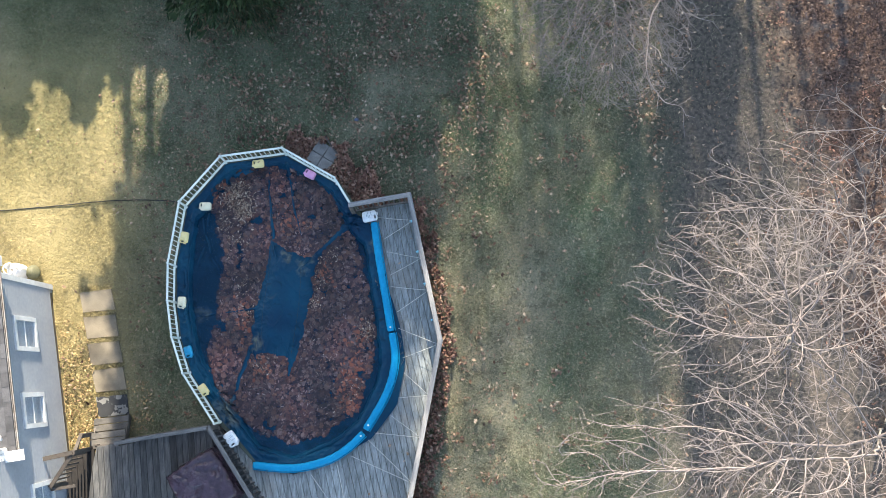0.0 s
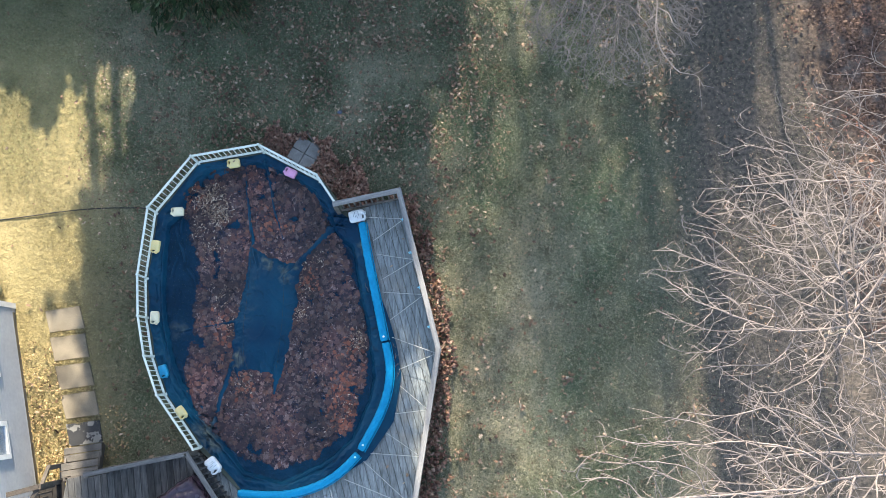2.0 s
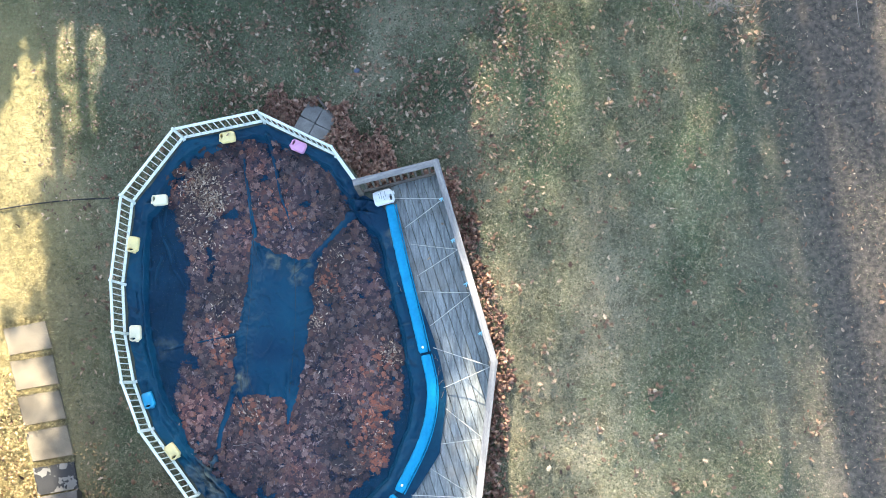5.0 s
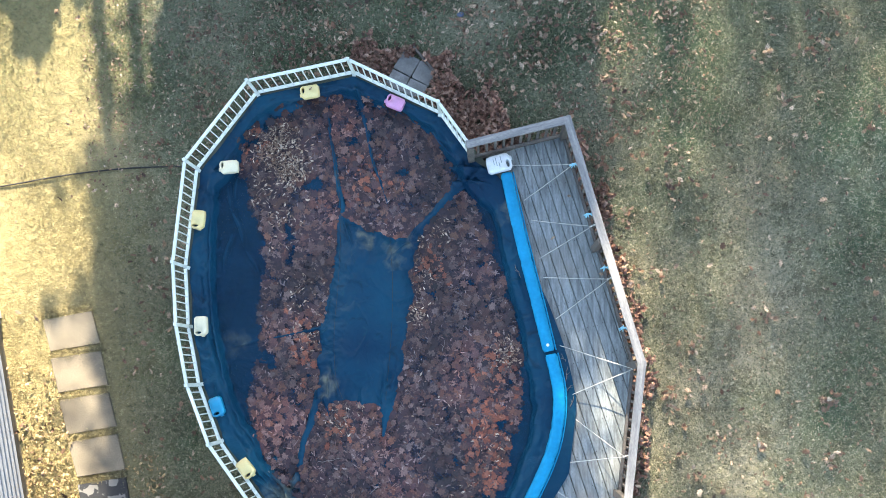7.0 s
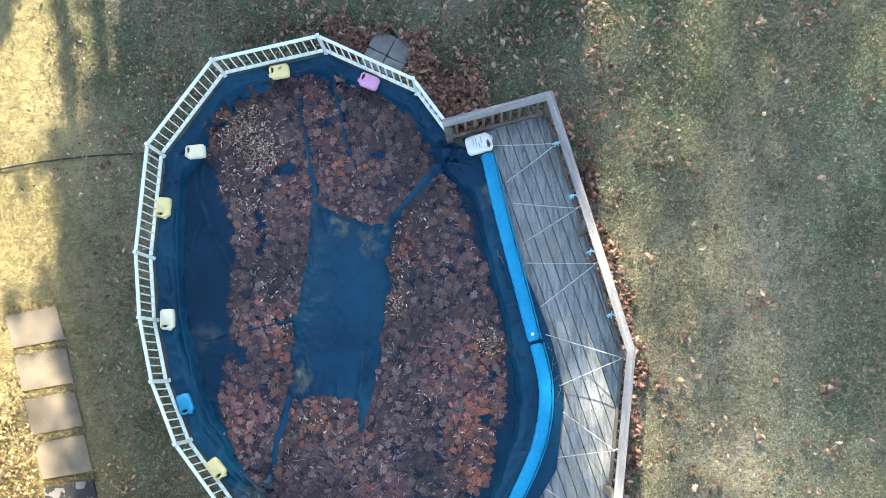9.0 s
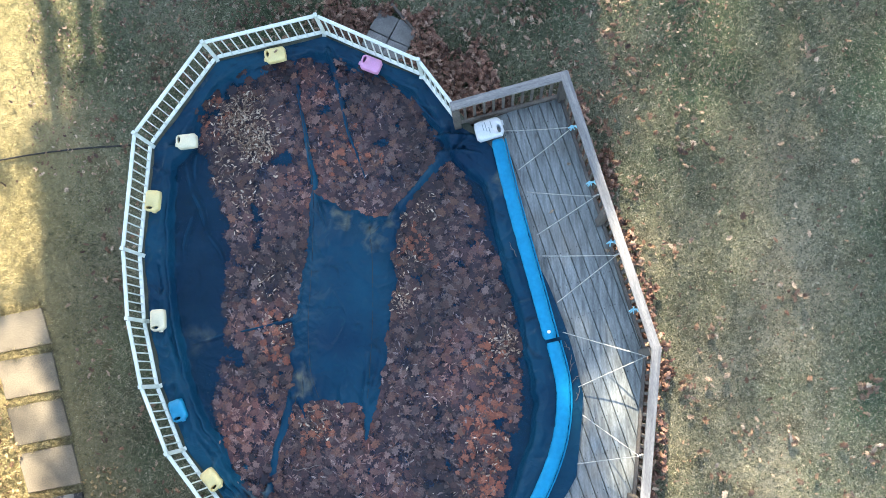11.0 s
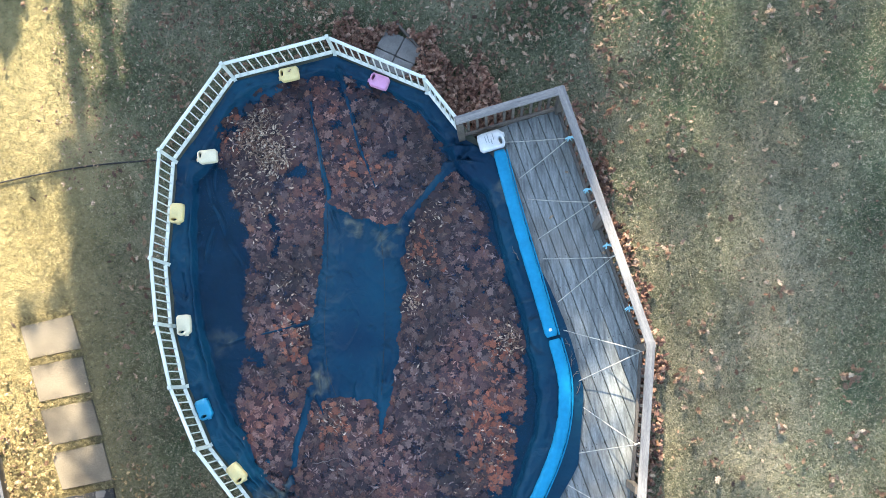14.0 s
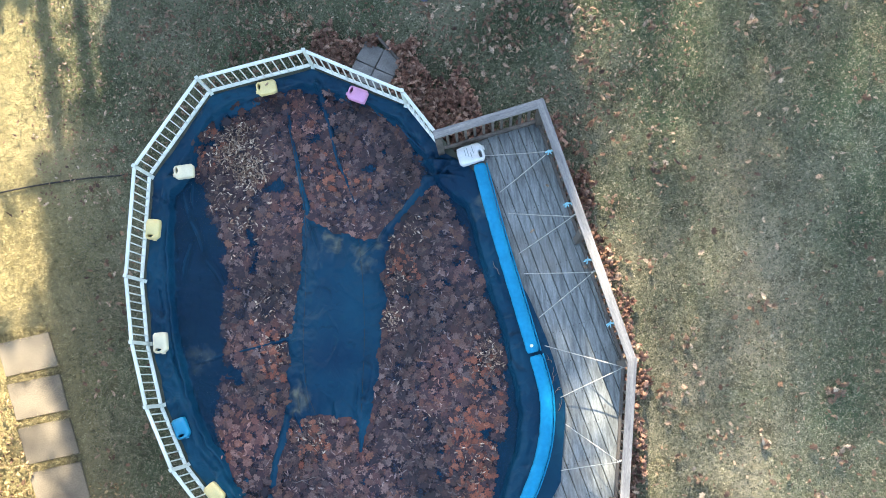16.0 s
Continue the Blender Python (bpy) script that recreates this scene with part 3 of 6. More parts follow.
# ---------------------------------------------------------------- ground
def ground_z(x, y):
    """The yard rises gently from the house towards the wood."""
    t = min(max((x + 3.8) / 10.0, 0), 1)
    return 0.02 + 0.8 * t * t * (3 - 2 * t)


def build_ground():
    near_x = [-9 + 0.4 * i for i in range(66)]
    near_y = [-9 + 0.4 * i for i in range(51)]
    xs = [-600, -200, -60, -30, -16] + near_x + [20, 26, 36, 60, 200, 600]
    ys = [-600, -200, -60, -30, -16] + near_y + [14, 18, 26, 40, 80, 200, 600]
    bm = bmesh.new()
    grid = [[bm.verts.new((x, y, ground_z(x, y) + (0.035 * noise.noise((x * 0.6, y * 0.6, 3)) if -9 < x < 18 and -9 < y < 12 else 0))) for x in xs] for y in ys]
    for j in range(len(ys) - 1):
        for i in range(len(xs) - 1):
            bm.faces.new((grid[j][i], grid[j][i + 1], grid[j + 1][i + 1], grid[j + 1][i]))
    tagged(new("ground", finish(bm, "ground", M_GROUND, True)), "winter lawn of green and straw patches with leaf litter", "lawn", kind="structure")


build_ground()

# plan of the pool's rim, anticlockwise from the house side
RIM = [(-2.35, 0.8), (-2.35, -0.05), (-2.235, -0.87), (-1.98, -1.68), (-1.24, -2.82), (-0.45, -3.7), (0.4, -3.95), (1.3, -3.68),
       (2.08, -3.1), (2.58, -2.3), (2.74, -1.4), (2.66, -0.5), (2.52, 0.5), (2.3, 1.45), (1.85, 2.08), (1.42, 2.72), (0.22, 3.42), (-1.2, 3.25), (-2.12, 2.2)]
RIM_Z = 1.2
CENTRE = (0.2, -0.3)


def rim_at(a, table=[]):
    """How far the rim lies from the pool's centre in the direction a."""
    if not table:
        pts = [Vector((x, y, 0)) for x, y in RIM]
        line = []
        for p, q in zip(pts, pts[1:] + pts[:1]):
            line += [p.lerp(q, k / 20) for k in range(20)]
        ang = sorted((math.atan2(p.y - CENTRE[1], p.x - CENTRE[0]), math.hypot(p.x - CENTRE[0], p.y - CENTRE[1])) for p in line)
        table.append(([s for s, _ in ang], [r for _, r in ang]))
    return float(np.interp(a, table[0][0], table[0][1], period=2 * math.pi))


HOUSE_A, HOUSE_B = Vector((-5.66, 0.47, 0)), Vector((-4.73, -5.9, 0))     # foot of the siding wall, north end and further south
DECK_Z = 1.15
DECK = [(1.78, 2.0), (3.13, 2.23), (3.76, -1.07), (2.68, -6.2), (0.6, -6.2), (-1.3, -2.86), (-0.5, -2.9), (1.2, 0.0)]
LOW_Z = 0.8
LOW = [(-4.25, -3.32), (-1.36, -2.9), (0.5, -6.2), (-4.5, -6.2)]


def house_x(y):
    t = (y - HOUSE_A.y) / (HOUSE_B.y - HOUSE_A.y)
    return HOUSE_A.x + t * (HOUSE_B.x - HOUSE_A.x)


def covered(x, y):
    """True where something stands on the lawn."""
    return (math.hypot(x - CENTRE[0], y - CENTRE[1]) < rim_at(math.atan2(y - CENTRE[1], x - CENTRE[0])) + 0.1 or inside(x, y, DECK)
            or inside(x, y, LOW) or math.hypot(x - 1.0, y - 3.5) < 0.33 or (y < 0.5 and x < house_x(y) + 0.02))


# ---------------------------------------------------------------- swimming pool
def build_pool():
    pool = thing("swimming_pool", (0.2, -0.3, 0), "oval above-ground swimming pool with grey rim, closed for winter", "swimming pool")
    bm = bmesh.new()
    ring = []
    for x, y in RIM:
        ring.append((bm.verts.new((x, y, -0.2)), bm.verts.new((x, y, RIM_Z - 0.03))))
    for a, b in zip(ring, ring[1:] + ring[:1]):
        bm.faces.new((a[0], b[0], b[1], a[1]))
    wall = part("pool_wall", bm, M_POOLWALL, pool)
    wall.modifiers.new("thick", "SOLIDIFY").thickness = 0.03
    for i, (a, b) in enumerate(zip(RIM, RIM[1:] + RIM[:1])):
        pa, pb = Vector((*a, 0)), Vector((*b, 0))
        c = Vector((*CENTRE, 0))
        oa, ob_ = (pa - c).normalized(), (pb - c).normalized()
        corners = [pa + oa * 0.05, pb + ob_ * 0.05, pb - ob_ * 0.14, pa - oa * 0.14]
        part("rim_plate", prism([(p.x, p.y) for p in corners], RIM_Z - 0.03, RIM_Z, 0.005), M_LEDGE, pool)
    return pool


build_pool()
FENCE = [(-1.26, -2.80), (-1.98, -1.675), (-2.236, -0.87), (-2.348, -0.045), (-2.35, 0.8), (-2.12, 2.2), (-1.198, 3.243), (0.222, 3.415), (1.42, 2.70), (1.80, 2.06)]
FENCE_TOP = 1.83


def build_fence():
    fence = thing("pool_fence", (-2.35, 0.8, RIM_Z), "white resin picket fence standing on the pool rim", "fence")
    c = Vector((*CENTRE, 0))
    z0, z1 = RIM_Z, FENCE_TOP
    picket = finish(box(bmesh.new(), (0.014, 0.014, z1 - z0 - 0.05), Matrix.Identity(4)), "picket", M_WHITE)
    for i, (x, y) in enumerate(FENCE[:-1]):
        bm = bmesh.new()
        d = (Vector((x, y, 0)) - c).normalized()
        turn = Matrix.Rotation(math.atan2(d.y, d.x), 4, "Z")
        box(bm, (0.038, 0.044, z1 - z0 + 0.03), Matrix.Translation((x, y, (z0 + z1) / 2 + 0.015)) @ turn, 0.005)
        box(bm, (0.05, 0.05, 0.025), Matrix.Translation(Vector((x, y, z0 + 0.012)) - d * 0.03) @ turn, 0.004)
        post = part("fence_post", bm, M_WHITE, fence)
        box_cap = box(bmesh.new(), (0.048, 0.048, 0.02), Matrix.Translation((x, y, z1 + 0.04)) @ turn, 0.006)
        part("post_cap", box_cap, M_WHITE, post)
    for a, b in zip(FENCE, FENCE[1:]):
        pa, pb = Vector((*a, 0)), Vector((*b, 0))
        d = (pb - pa).normalized()
        part("top_rail", beam(pa + d * 0.026 + Vector((0, 0, z1)), pb - d * 0.026 + Vector((0, 0, z1)), 0.043, 0.03), M_WHITE, fence)
        part("bottom_rail", beam(pa + d * 0.026 + Vector((0, 0, z0 + 0.06)), pb - d * 0.026 + Vector((0, 0, z0 + 0.06)), 0.045, 0.03), M_WHITE, fence)
        n = max(3, round((pb - pa).length / 0.11))
        for k in range(1, n):
            p = pa.lerp(pb, k / n)
            ob = part("picket", picket, None, fence)
            ob.location = (p.x, p.y, (z0 + z1) / 2 + 0.02)
            ob.rotation_euler.z = math.atan2(d.y, d.x)


build_fence()

# ---------------------------------------------------------------- tarp over the pool
# plan of the tarp's dry hump in the middle, and of the wet leaves round it
HUMP = [(-0.12, 1.38), (0.28, 1.1), (0.63, 0.95), (0.89, 0.98), (0.95, 0.86), (0.81, 0.49), (0.82, 0.13), (0.7, -0.29), (0.61, -0.71), (0.49, -1.12), (0.4, -1.28),
        (0.21, -1.35), (-0.24, -1.2), (-0.53, -1.25), (-0.58, -1.07), (-0.56, -0.72), (-0.51, -0.29), (-0.41, 0.05), (-0.3, 0.4), (-0.26, 0.84), (-0.16, 1.12)]
LEAF_EDGE = [(-1.43, 2.67), (-1.22, 2.92), (-0.83, 3.1), (-0.44, 3.18), (0.02, 3.17), (0.45, 2.99), (0.88, 2.77), (1.23, 2.49), (1.53, 1.92), (1.62, 1.66),
             (1.87, 1.16), (2.1, 0.21), (2.26, -0.6), (2.24, -1.2), (2.13, -1.75), (1.81, -2.6), (1.03, -3.12), (0.38, -3.3), (-0.53, -2.97), (-1.1, -2.4),
             (-1.45, -1.97), (-1.57, -1.2), (-1.5, -0.75), (-1.36, -0.4), (-1.44, -0.04), (-1.28, 0.54), (-1.22, 1.0), (-1.39, 1.5), (-1.49, 1.99), (-1.54, 2.38)]
# folds of the tarp that stand out of the water: from, to, width at either end
FOLDS = [((-0.11, 1.45), (-0.18, 2.5), 0.06, 0.02), ((-0.18, 2.5), (-0.24, 3.2), 0.02, 0.035), ((0.55, 1.5), (0.38, 2.2), 0.012, 0.03), ((0.38, 2.2), (0.26, 3.15), 0.032, 0.05),
         ((0.9, 0.98), (1.2, 1.3), 0.1, 0.06), ((1.2, 1.3), (1.75, 1.8), 0.06, 0.11), ((0.36, -1.25), (0.26, -1.78), 0.13, 0.02), ((-0.6, -1.1), (-1.08, -2.45), 0.065, 0.05),
         ((-0.53, -0.21), (-1.2, -0.29), 0.04, 0.015), ((-0.52, -1.2), (-0.47, -1.45), 0.05, 0.01)]
# creases pulled across the loose cloth: from, to, height
CREASES = [((-2.22, 1.98), (-1.84, 1.68), 0.04), ((-1.72, 1.95), (-1.7, 1.6), 0.035), ((-1.7, 1.6), (-1.53, 1.05), 0.04), ((-1.53, 1.05), (-1.36, 0.62), 0.03), ((-1.6, 2.1), (-1.64, 1.72), 0.03),
           ((-1.7, 1.3), (-1.86, 0.7), 0.03), ((-1.3, -0.3), (-1.8, -0.36), 0.02), ((-1.96, 2.2), (-1.75, 2.05), 0.03), ((0.2, 3.25), (0.42, 2.75), 0.035), ((-0.3, 3.25), (-0.2, 2.8), 0.03),
           ((0.62, 3.05), (0.8, 2.75), 0.03), ((1.45, 1.95), (1.95, 1.85), 0.05), ((1.5, 1.75), (2.05, 1.62), 0.045), ((1.62, 1.6), (1.98, 1.9), 0.04), ((-1.1, 2.98), (-1.0, 2.75), 0.03),
           ((-0.47, -1.2), (-0.43, -0.85), 0.02), ((-0.32, -1.2), (-0.38, -0.7), 0.018), ((0.28, -1.28), (0.4, -0.75), 0.02), ((0.4, -1.2), (0.55, -0.75), 0.018), ((-0.1, 1.36), (0.02, 0.85), 0.022),
           ((0.88, 0.95), (0.55, 0.65), 0.022), ((0.3, 1.08), (0.24, 0.75), 0.014), ((0.62, 0.94), (0.5, 0.75), 0.014), ((0.78, 0.1), (0.6, 0.05), 0.014), ((-0.5, -0.3), (-0.35, -0.25), 0.014), ((2.2, 0.2), (2.42, 0.25), 0.02), ((2.26, -0.35), (2.5, -0.28), 0.022), ((-1.62, -1.9), (-1.2, -2.5), 0.04), ((-1.5, -2.2), (-0.95, -2.75), 0.04), ((-1.3, -2.55), (-0.7, -2.95), 0.035)]


def off_line(x, y, a, b):
    """Signed distance from the stretch a to b, and how far along it."""
    ux, uy = b[0] - a[0], b[1] - a[1]
    t = min(max(((x - a[0]) * ux + (y - a[1]) * uy) / (ux * ux + uy * uy), 0), 1)
    d = math.hypot(x - a[0] - t * ux, y - a[1] - t * uy)
    return (d if ux * (y - a[1]) - uy * (x - a[0]) > 0 else -d), t


def depth_in(x, y, poly):
    """Distance in from the outline; less than nothing outside it."""
    d = min(abs(off_line(x, y, a, b)[0]) for a, b in zip(poly, poly[1:] + poly[:1]))
    return d if inside(x, y, poly) else -d


def fold_at(x, y):
    h = 0
    x += 0.03 * noise.noise((x * 3, y * 3, 61))
    for a, b, w0, w1 in FOLDS:
        d, t = off_line(x, y, a, b)
        w = w0 + (w1 - w0) * t
        if abs(d) < w:
            h = max(h, (1 - abs(d) / w) ** 0.7)
    return h


def crease_at(x, y):
    h = 0
    x += 0.05 * noise.noise((x * 2.5, y * 2.5, 71))
    y += 0.05 * noise.noise((x * 2.5, y * 2.5, 72))
    for a, b, k in CREASES:
        d, t = off_line(x, y, a, b)
        if abs(d) < 0.2:
            h += 1.4 * k * math.sin(math.pi * (0.08 + 0.84 * t)) * (math.exp(-(d / 0.02) ** 2) - 0.8 * math.exp(-((d - 0.04) / 0.024) ** 2))
    return h


def hump_at(x, y):
    if not (-0.9 < x < 1.3 and -1.7 < y < 1.8):
        return -1
    s = depth_in(x, y, HUMP) + 0.05 * noise.noise((x * 6, y * 6, 1.5)) + 0.02 * noise.noise((x * 19, y * 19, 2.5))
    return min(max(s / 0.5, -1), 1)


def rim_gap(x, y):
    return rim_at(math.atan2(y - CENTRE[1], x - CENTRE[0])) - math.hypot(x - CENTRE[0], y - CENTRE[1])


def tarp_z(x, y):
    gap = rim_gap(x, y)                                             # distance in from the rim, roughly
    lip = 0.31 + 0.06 * noise.noise((x * 1.6, y * 1.6, 12)) + 0.025 * noise.noise((x * 6, y * 6, 13))
    fall = min(max((gap - lip) / 0.09, 0), 1)
    if fall < 1 and gap > 0.05:
        fall = max(fall, min(max((depth_in(x, y, LEAF_EDGE) + 0.06) / 0.09, 0), 1))
    z = RIM_Z + 0.012 - 0.05 * min(max(gap - 0.1, 0) / 0.25, 1) - 0.145 * fall * fall * (3 - 2 * fall)
    z += 0.022 * math.exp(-((gap - lip + 0.06) / 0.06) ** 2) * (1 + noise.noise((x * 2.4, y * 2.4, 16)))     # cloth bunched along the lip
    if x < 1.6 and 0.12 < gap < 0.6:                                # the cloth tucks under itself before it drops
        k = 0.6 + 0.9 * noise.noise((x * 1.3, y * 1.3, 18))
        z += k * (0.045 * math.exp(-((gap - lip - 0.035) / 0.025) ** 2) - 0.075 * math.exp(-((gap - lip + 0.02) / 0.022) ** 2)) * (1 - fall)
    h = hump_at(x, y)
    if h > -0.15:
        t = min((h + 0.15) / 1.15, 1)
        z += 0.24 * t * (2 - t)
    if gap > 0.05:
        z += 0.055 * fold_at(x, y)
    z += crease_at(x, y)
    wr = 0.012 if fall < 1 else 0.007
    z += wr * noise.noise((x * 3.2, y * 3.2, 0)) + 0.4 * wr * noise.noise((x * 11, y * 11, 5))
    band = max(0, 1 - abs(gap - 0.22) / 0.3) * (1 if x < 1.7 else 0.35)
    z += band * (0.11 * (0.26 - abs(noise.noise((x * 3.1, y * 3.1, 40)))) + 0.06 * (0.24 - abs(noise.noise((x * 7.5, y * 7.5, 44)))))
    z += 0.013 * max(0, 1 - abs(noise.noise((x * 1.7, y * 1.7, 50)) + 0.15 * noise.noise((x * 8, y * 8, 52))) / 0.09)
    near = math.exp(-((x + 1.12) ** 2 + (y + 2.5) ** 2) / 0.3)
    if near > 0.02:                                                 # crumpled by the deck
        z += near * (0.24 * (0.3 - abs(noise.noise((x * 5 + 3 * noise.noise((x, y, 1)), y * 4, 22)))) + 0.12 * (0.2 - abs(noise.noise((x * 8, y * 8, 23)))))
    if gap < 0.2:
        z = max(z, RIM_Z + 0.008)
    return z


def build_tarp():
    cover = thing("pool_cover", (0.2, -0.3, RIM_Z), "navy blue tarp sagging over the pool, under wet leaves", "pool cover")
    n, rings = 720, 170
    verts = [(CENTRE[0], CENTRE[1], tarp_z(*CENTRE))]
    for j in range(1, rings + 1):
        f = 0.03 + 0.97 * (1 - (1 - (j - 1) / (rings - 1)) ** 1.35)
        for i in range(n):
            a = 2 * math.pi * i / n
            r = rim_at(a)
            deck_side = min(max((math.cos(a - 5.85) - 0.2) / 0.1, 0), 1)
            edge = r - 0.055 + 0.02 * noise.noise((math.cos(a) * 6, math.sin(a) * 6, 2)) + deck_side * (0.09 + 0.22 * max(0, math.cos(2.2 * ((a - 5.75 + math.pi) % (2 * math.pi) - math.pi))))
            x, y = CENTRE[0] + math.cos(a) * edge * f, CENTRE[1] + math.sin(a) * edge * f
            verts.append((x, y, tarp_z(x, y)))
    faces = []
    for j in range(rings - 1):
        for i in range(n):
            p, q = 1 + j * n + i, 1 + j * n + (i + 1) % n
            faces.append((p, p + n, q + n, q))
    faces += [(0, 1 + i, 1 + (i + 1) % n, 1 + (i + 2) % n) for i in range(0, n, 2)]
    part("tarp", soup("tarp", verts, faces, M_TARP, smooth=True), None, cover)
    for pts in (((-0.24, 3.1), (-0.18, 2.4), (-0.12, 1.5), (-0.2, 0.5), (-0.3, -0.2), (-0.33, -0.8), (-0.27, -1.22)), ((0.3, 3.1), (0.4, 2.1), (0.52, 1.3), (0.57, 0.6), (0.5, -0.3), (0.34, -1.28))):
        line = [(p.x, p.y, tarp_z(p.x, p.y) + 0.001) for p in spline([(x, y, 0) for x, y in pts], 12)]
        part("seam", tube(line, 0.003, 5), M_HOSE, cover)
    return cover


build_tarp()


def puddle():
    """Shallow murky rainwater that lies in the sagging tarp and over most of the leaves."""
    bm = bmesh.new()
    ring = []
    for i in range(160):
        a = 2 * math.pi * i / 160
        r = rim_at(a) - 0.3
        ring.append(bm.verts.new((CENTRE[0] + math.cos(a) * r, CENTRE[1] + math.sin(a) * r, 1.034)))
    bm.faces.new(ring)
    tagged(new("rainwater", finish(bm, "rainwater", M_WATER)), "shallow murky rainwater standing on the pool tarp", "water", kind="structure")


puddle()

LEAF_PLAN = np.array([(0, -0.5), (0.06, -0.33), (0.27, -0.36), (0.2, -0.17), (0.4, -0.06), (0.25, 0.08), (0.33, 0.3), (0.12, 0.27), (0.04, 0.5),
                      (-0.1, 0.29), (-0.3, 0.36), (-0.24, 0.12), (-0.43, 0.03), (-0.19, -0.13), (-0.27, -0.31), (-0.07, -0.33)])
WET_PLAN = np.array([(0, -0.5), (0.07, -0.34), (0.27, -0.38), (0.22, -0.18), (0.42, -0.06), (0.27, 0.09), (0.34, 0.3), (0.14, 0.28), (0.04, 0.5),
                      (-0.11, 0.3), (-0.31, 0.36), (-0.26, 0.12), (-0.44, 0.03), (-0.21, -0.14), (-0.28, -0.33), (-0.1, -0.36)])


def scatter_leaves(name, spots, material, label, size=(0.09, 0.16), tilt=0.35, curl=0.25, category="leaves", seed=3, narrow=(0.45, 1.1), outline=LEAF_PLAN):
    """Loose dead leaves with lobes and a curl, one island each, at the spots given."""
    rng = np.random.default_rng(seed)
    n, k = len(spots), len(outline)
    spots = np.array(spots)
    s = rng.uniform(*size, n)
    yaw, ax, ay = rng.uniform(0, 2 * np.pi, n), rng.normal(0, tilt, n), rng.normal(0, tilt, n)
    cu = rng.normal(0, curl, n)
    plan = np.concatenate([[(0, 0)], outline])
    px = plan[None, :, 0] * s[:, None] * rng.uniform(*narrow, n)[:, None] * rng.uniform(0.86, 1.14, (n, k + 1))
    py = plan[None, :, 1] * s[:, None]
    pz = cu[:, None] * (px * px + 0.5 * py * py) / s[:, None] * 4 + rng.uniform(-0.05, 0.05, (n, k + 1)) * s[:, None]
    pz += px * ax[:, None] + py * ay[:, None]
    pz -= pz.min(axis=1, keepdims=True)
    x = px * np.cos(yaw)[:, None] - py * np.sin(yaw)[:, None] + spots[:, None, 0]
    y = px * np.sin(yaw)[:, None] + py * np.cos(yaw)[:, None] + spots[:, None, 1]
    z = pz + spots[:, None, 2]
    verts = np.stack([x, y, z], -1).reshape(-1, 3)
    fan = np.array([(0, 1 + i, 1 + (i + 1) % k) for i in range(k)])
    faces = (fan[None] + (np.arange(n) * (k + 1))[:, None, None]).reshape(-1, 3)
    return soup(name, verts, faces, material, label, category)


def leafy(x, y):
    """Where wet leaves lie on the tarp."""
    if not inside(x, y, LEAF_EDGE) and depth_in(x, y, LEAF_EDGE) < -0.09:
        return False
    edge = depth_in(x, y, LEAF_EDGE) + 0.07 * noise.noise((x * 4, y * 4, 9)) + 0.06 * noise.noise((x * 13, y * 13, 2))
    if edge < 0 or hump_at(x, y) > -0.04 or fold_at(x, y) > 0.25 or rim_gap(x, y) < 0.2:
        return False
    return noise.noise((x * 1.9, y * 1.9, 21)) + 0.6 * noise.noise((x * 6, y * 6, 11)) > (-0.55 if edge > 0.25 else -0.35)


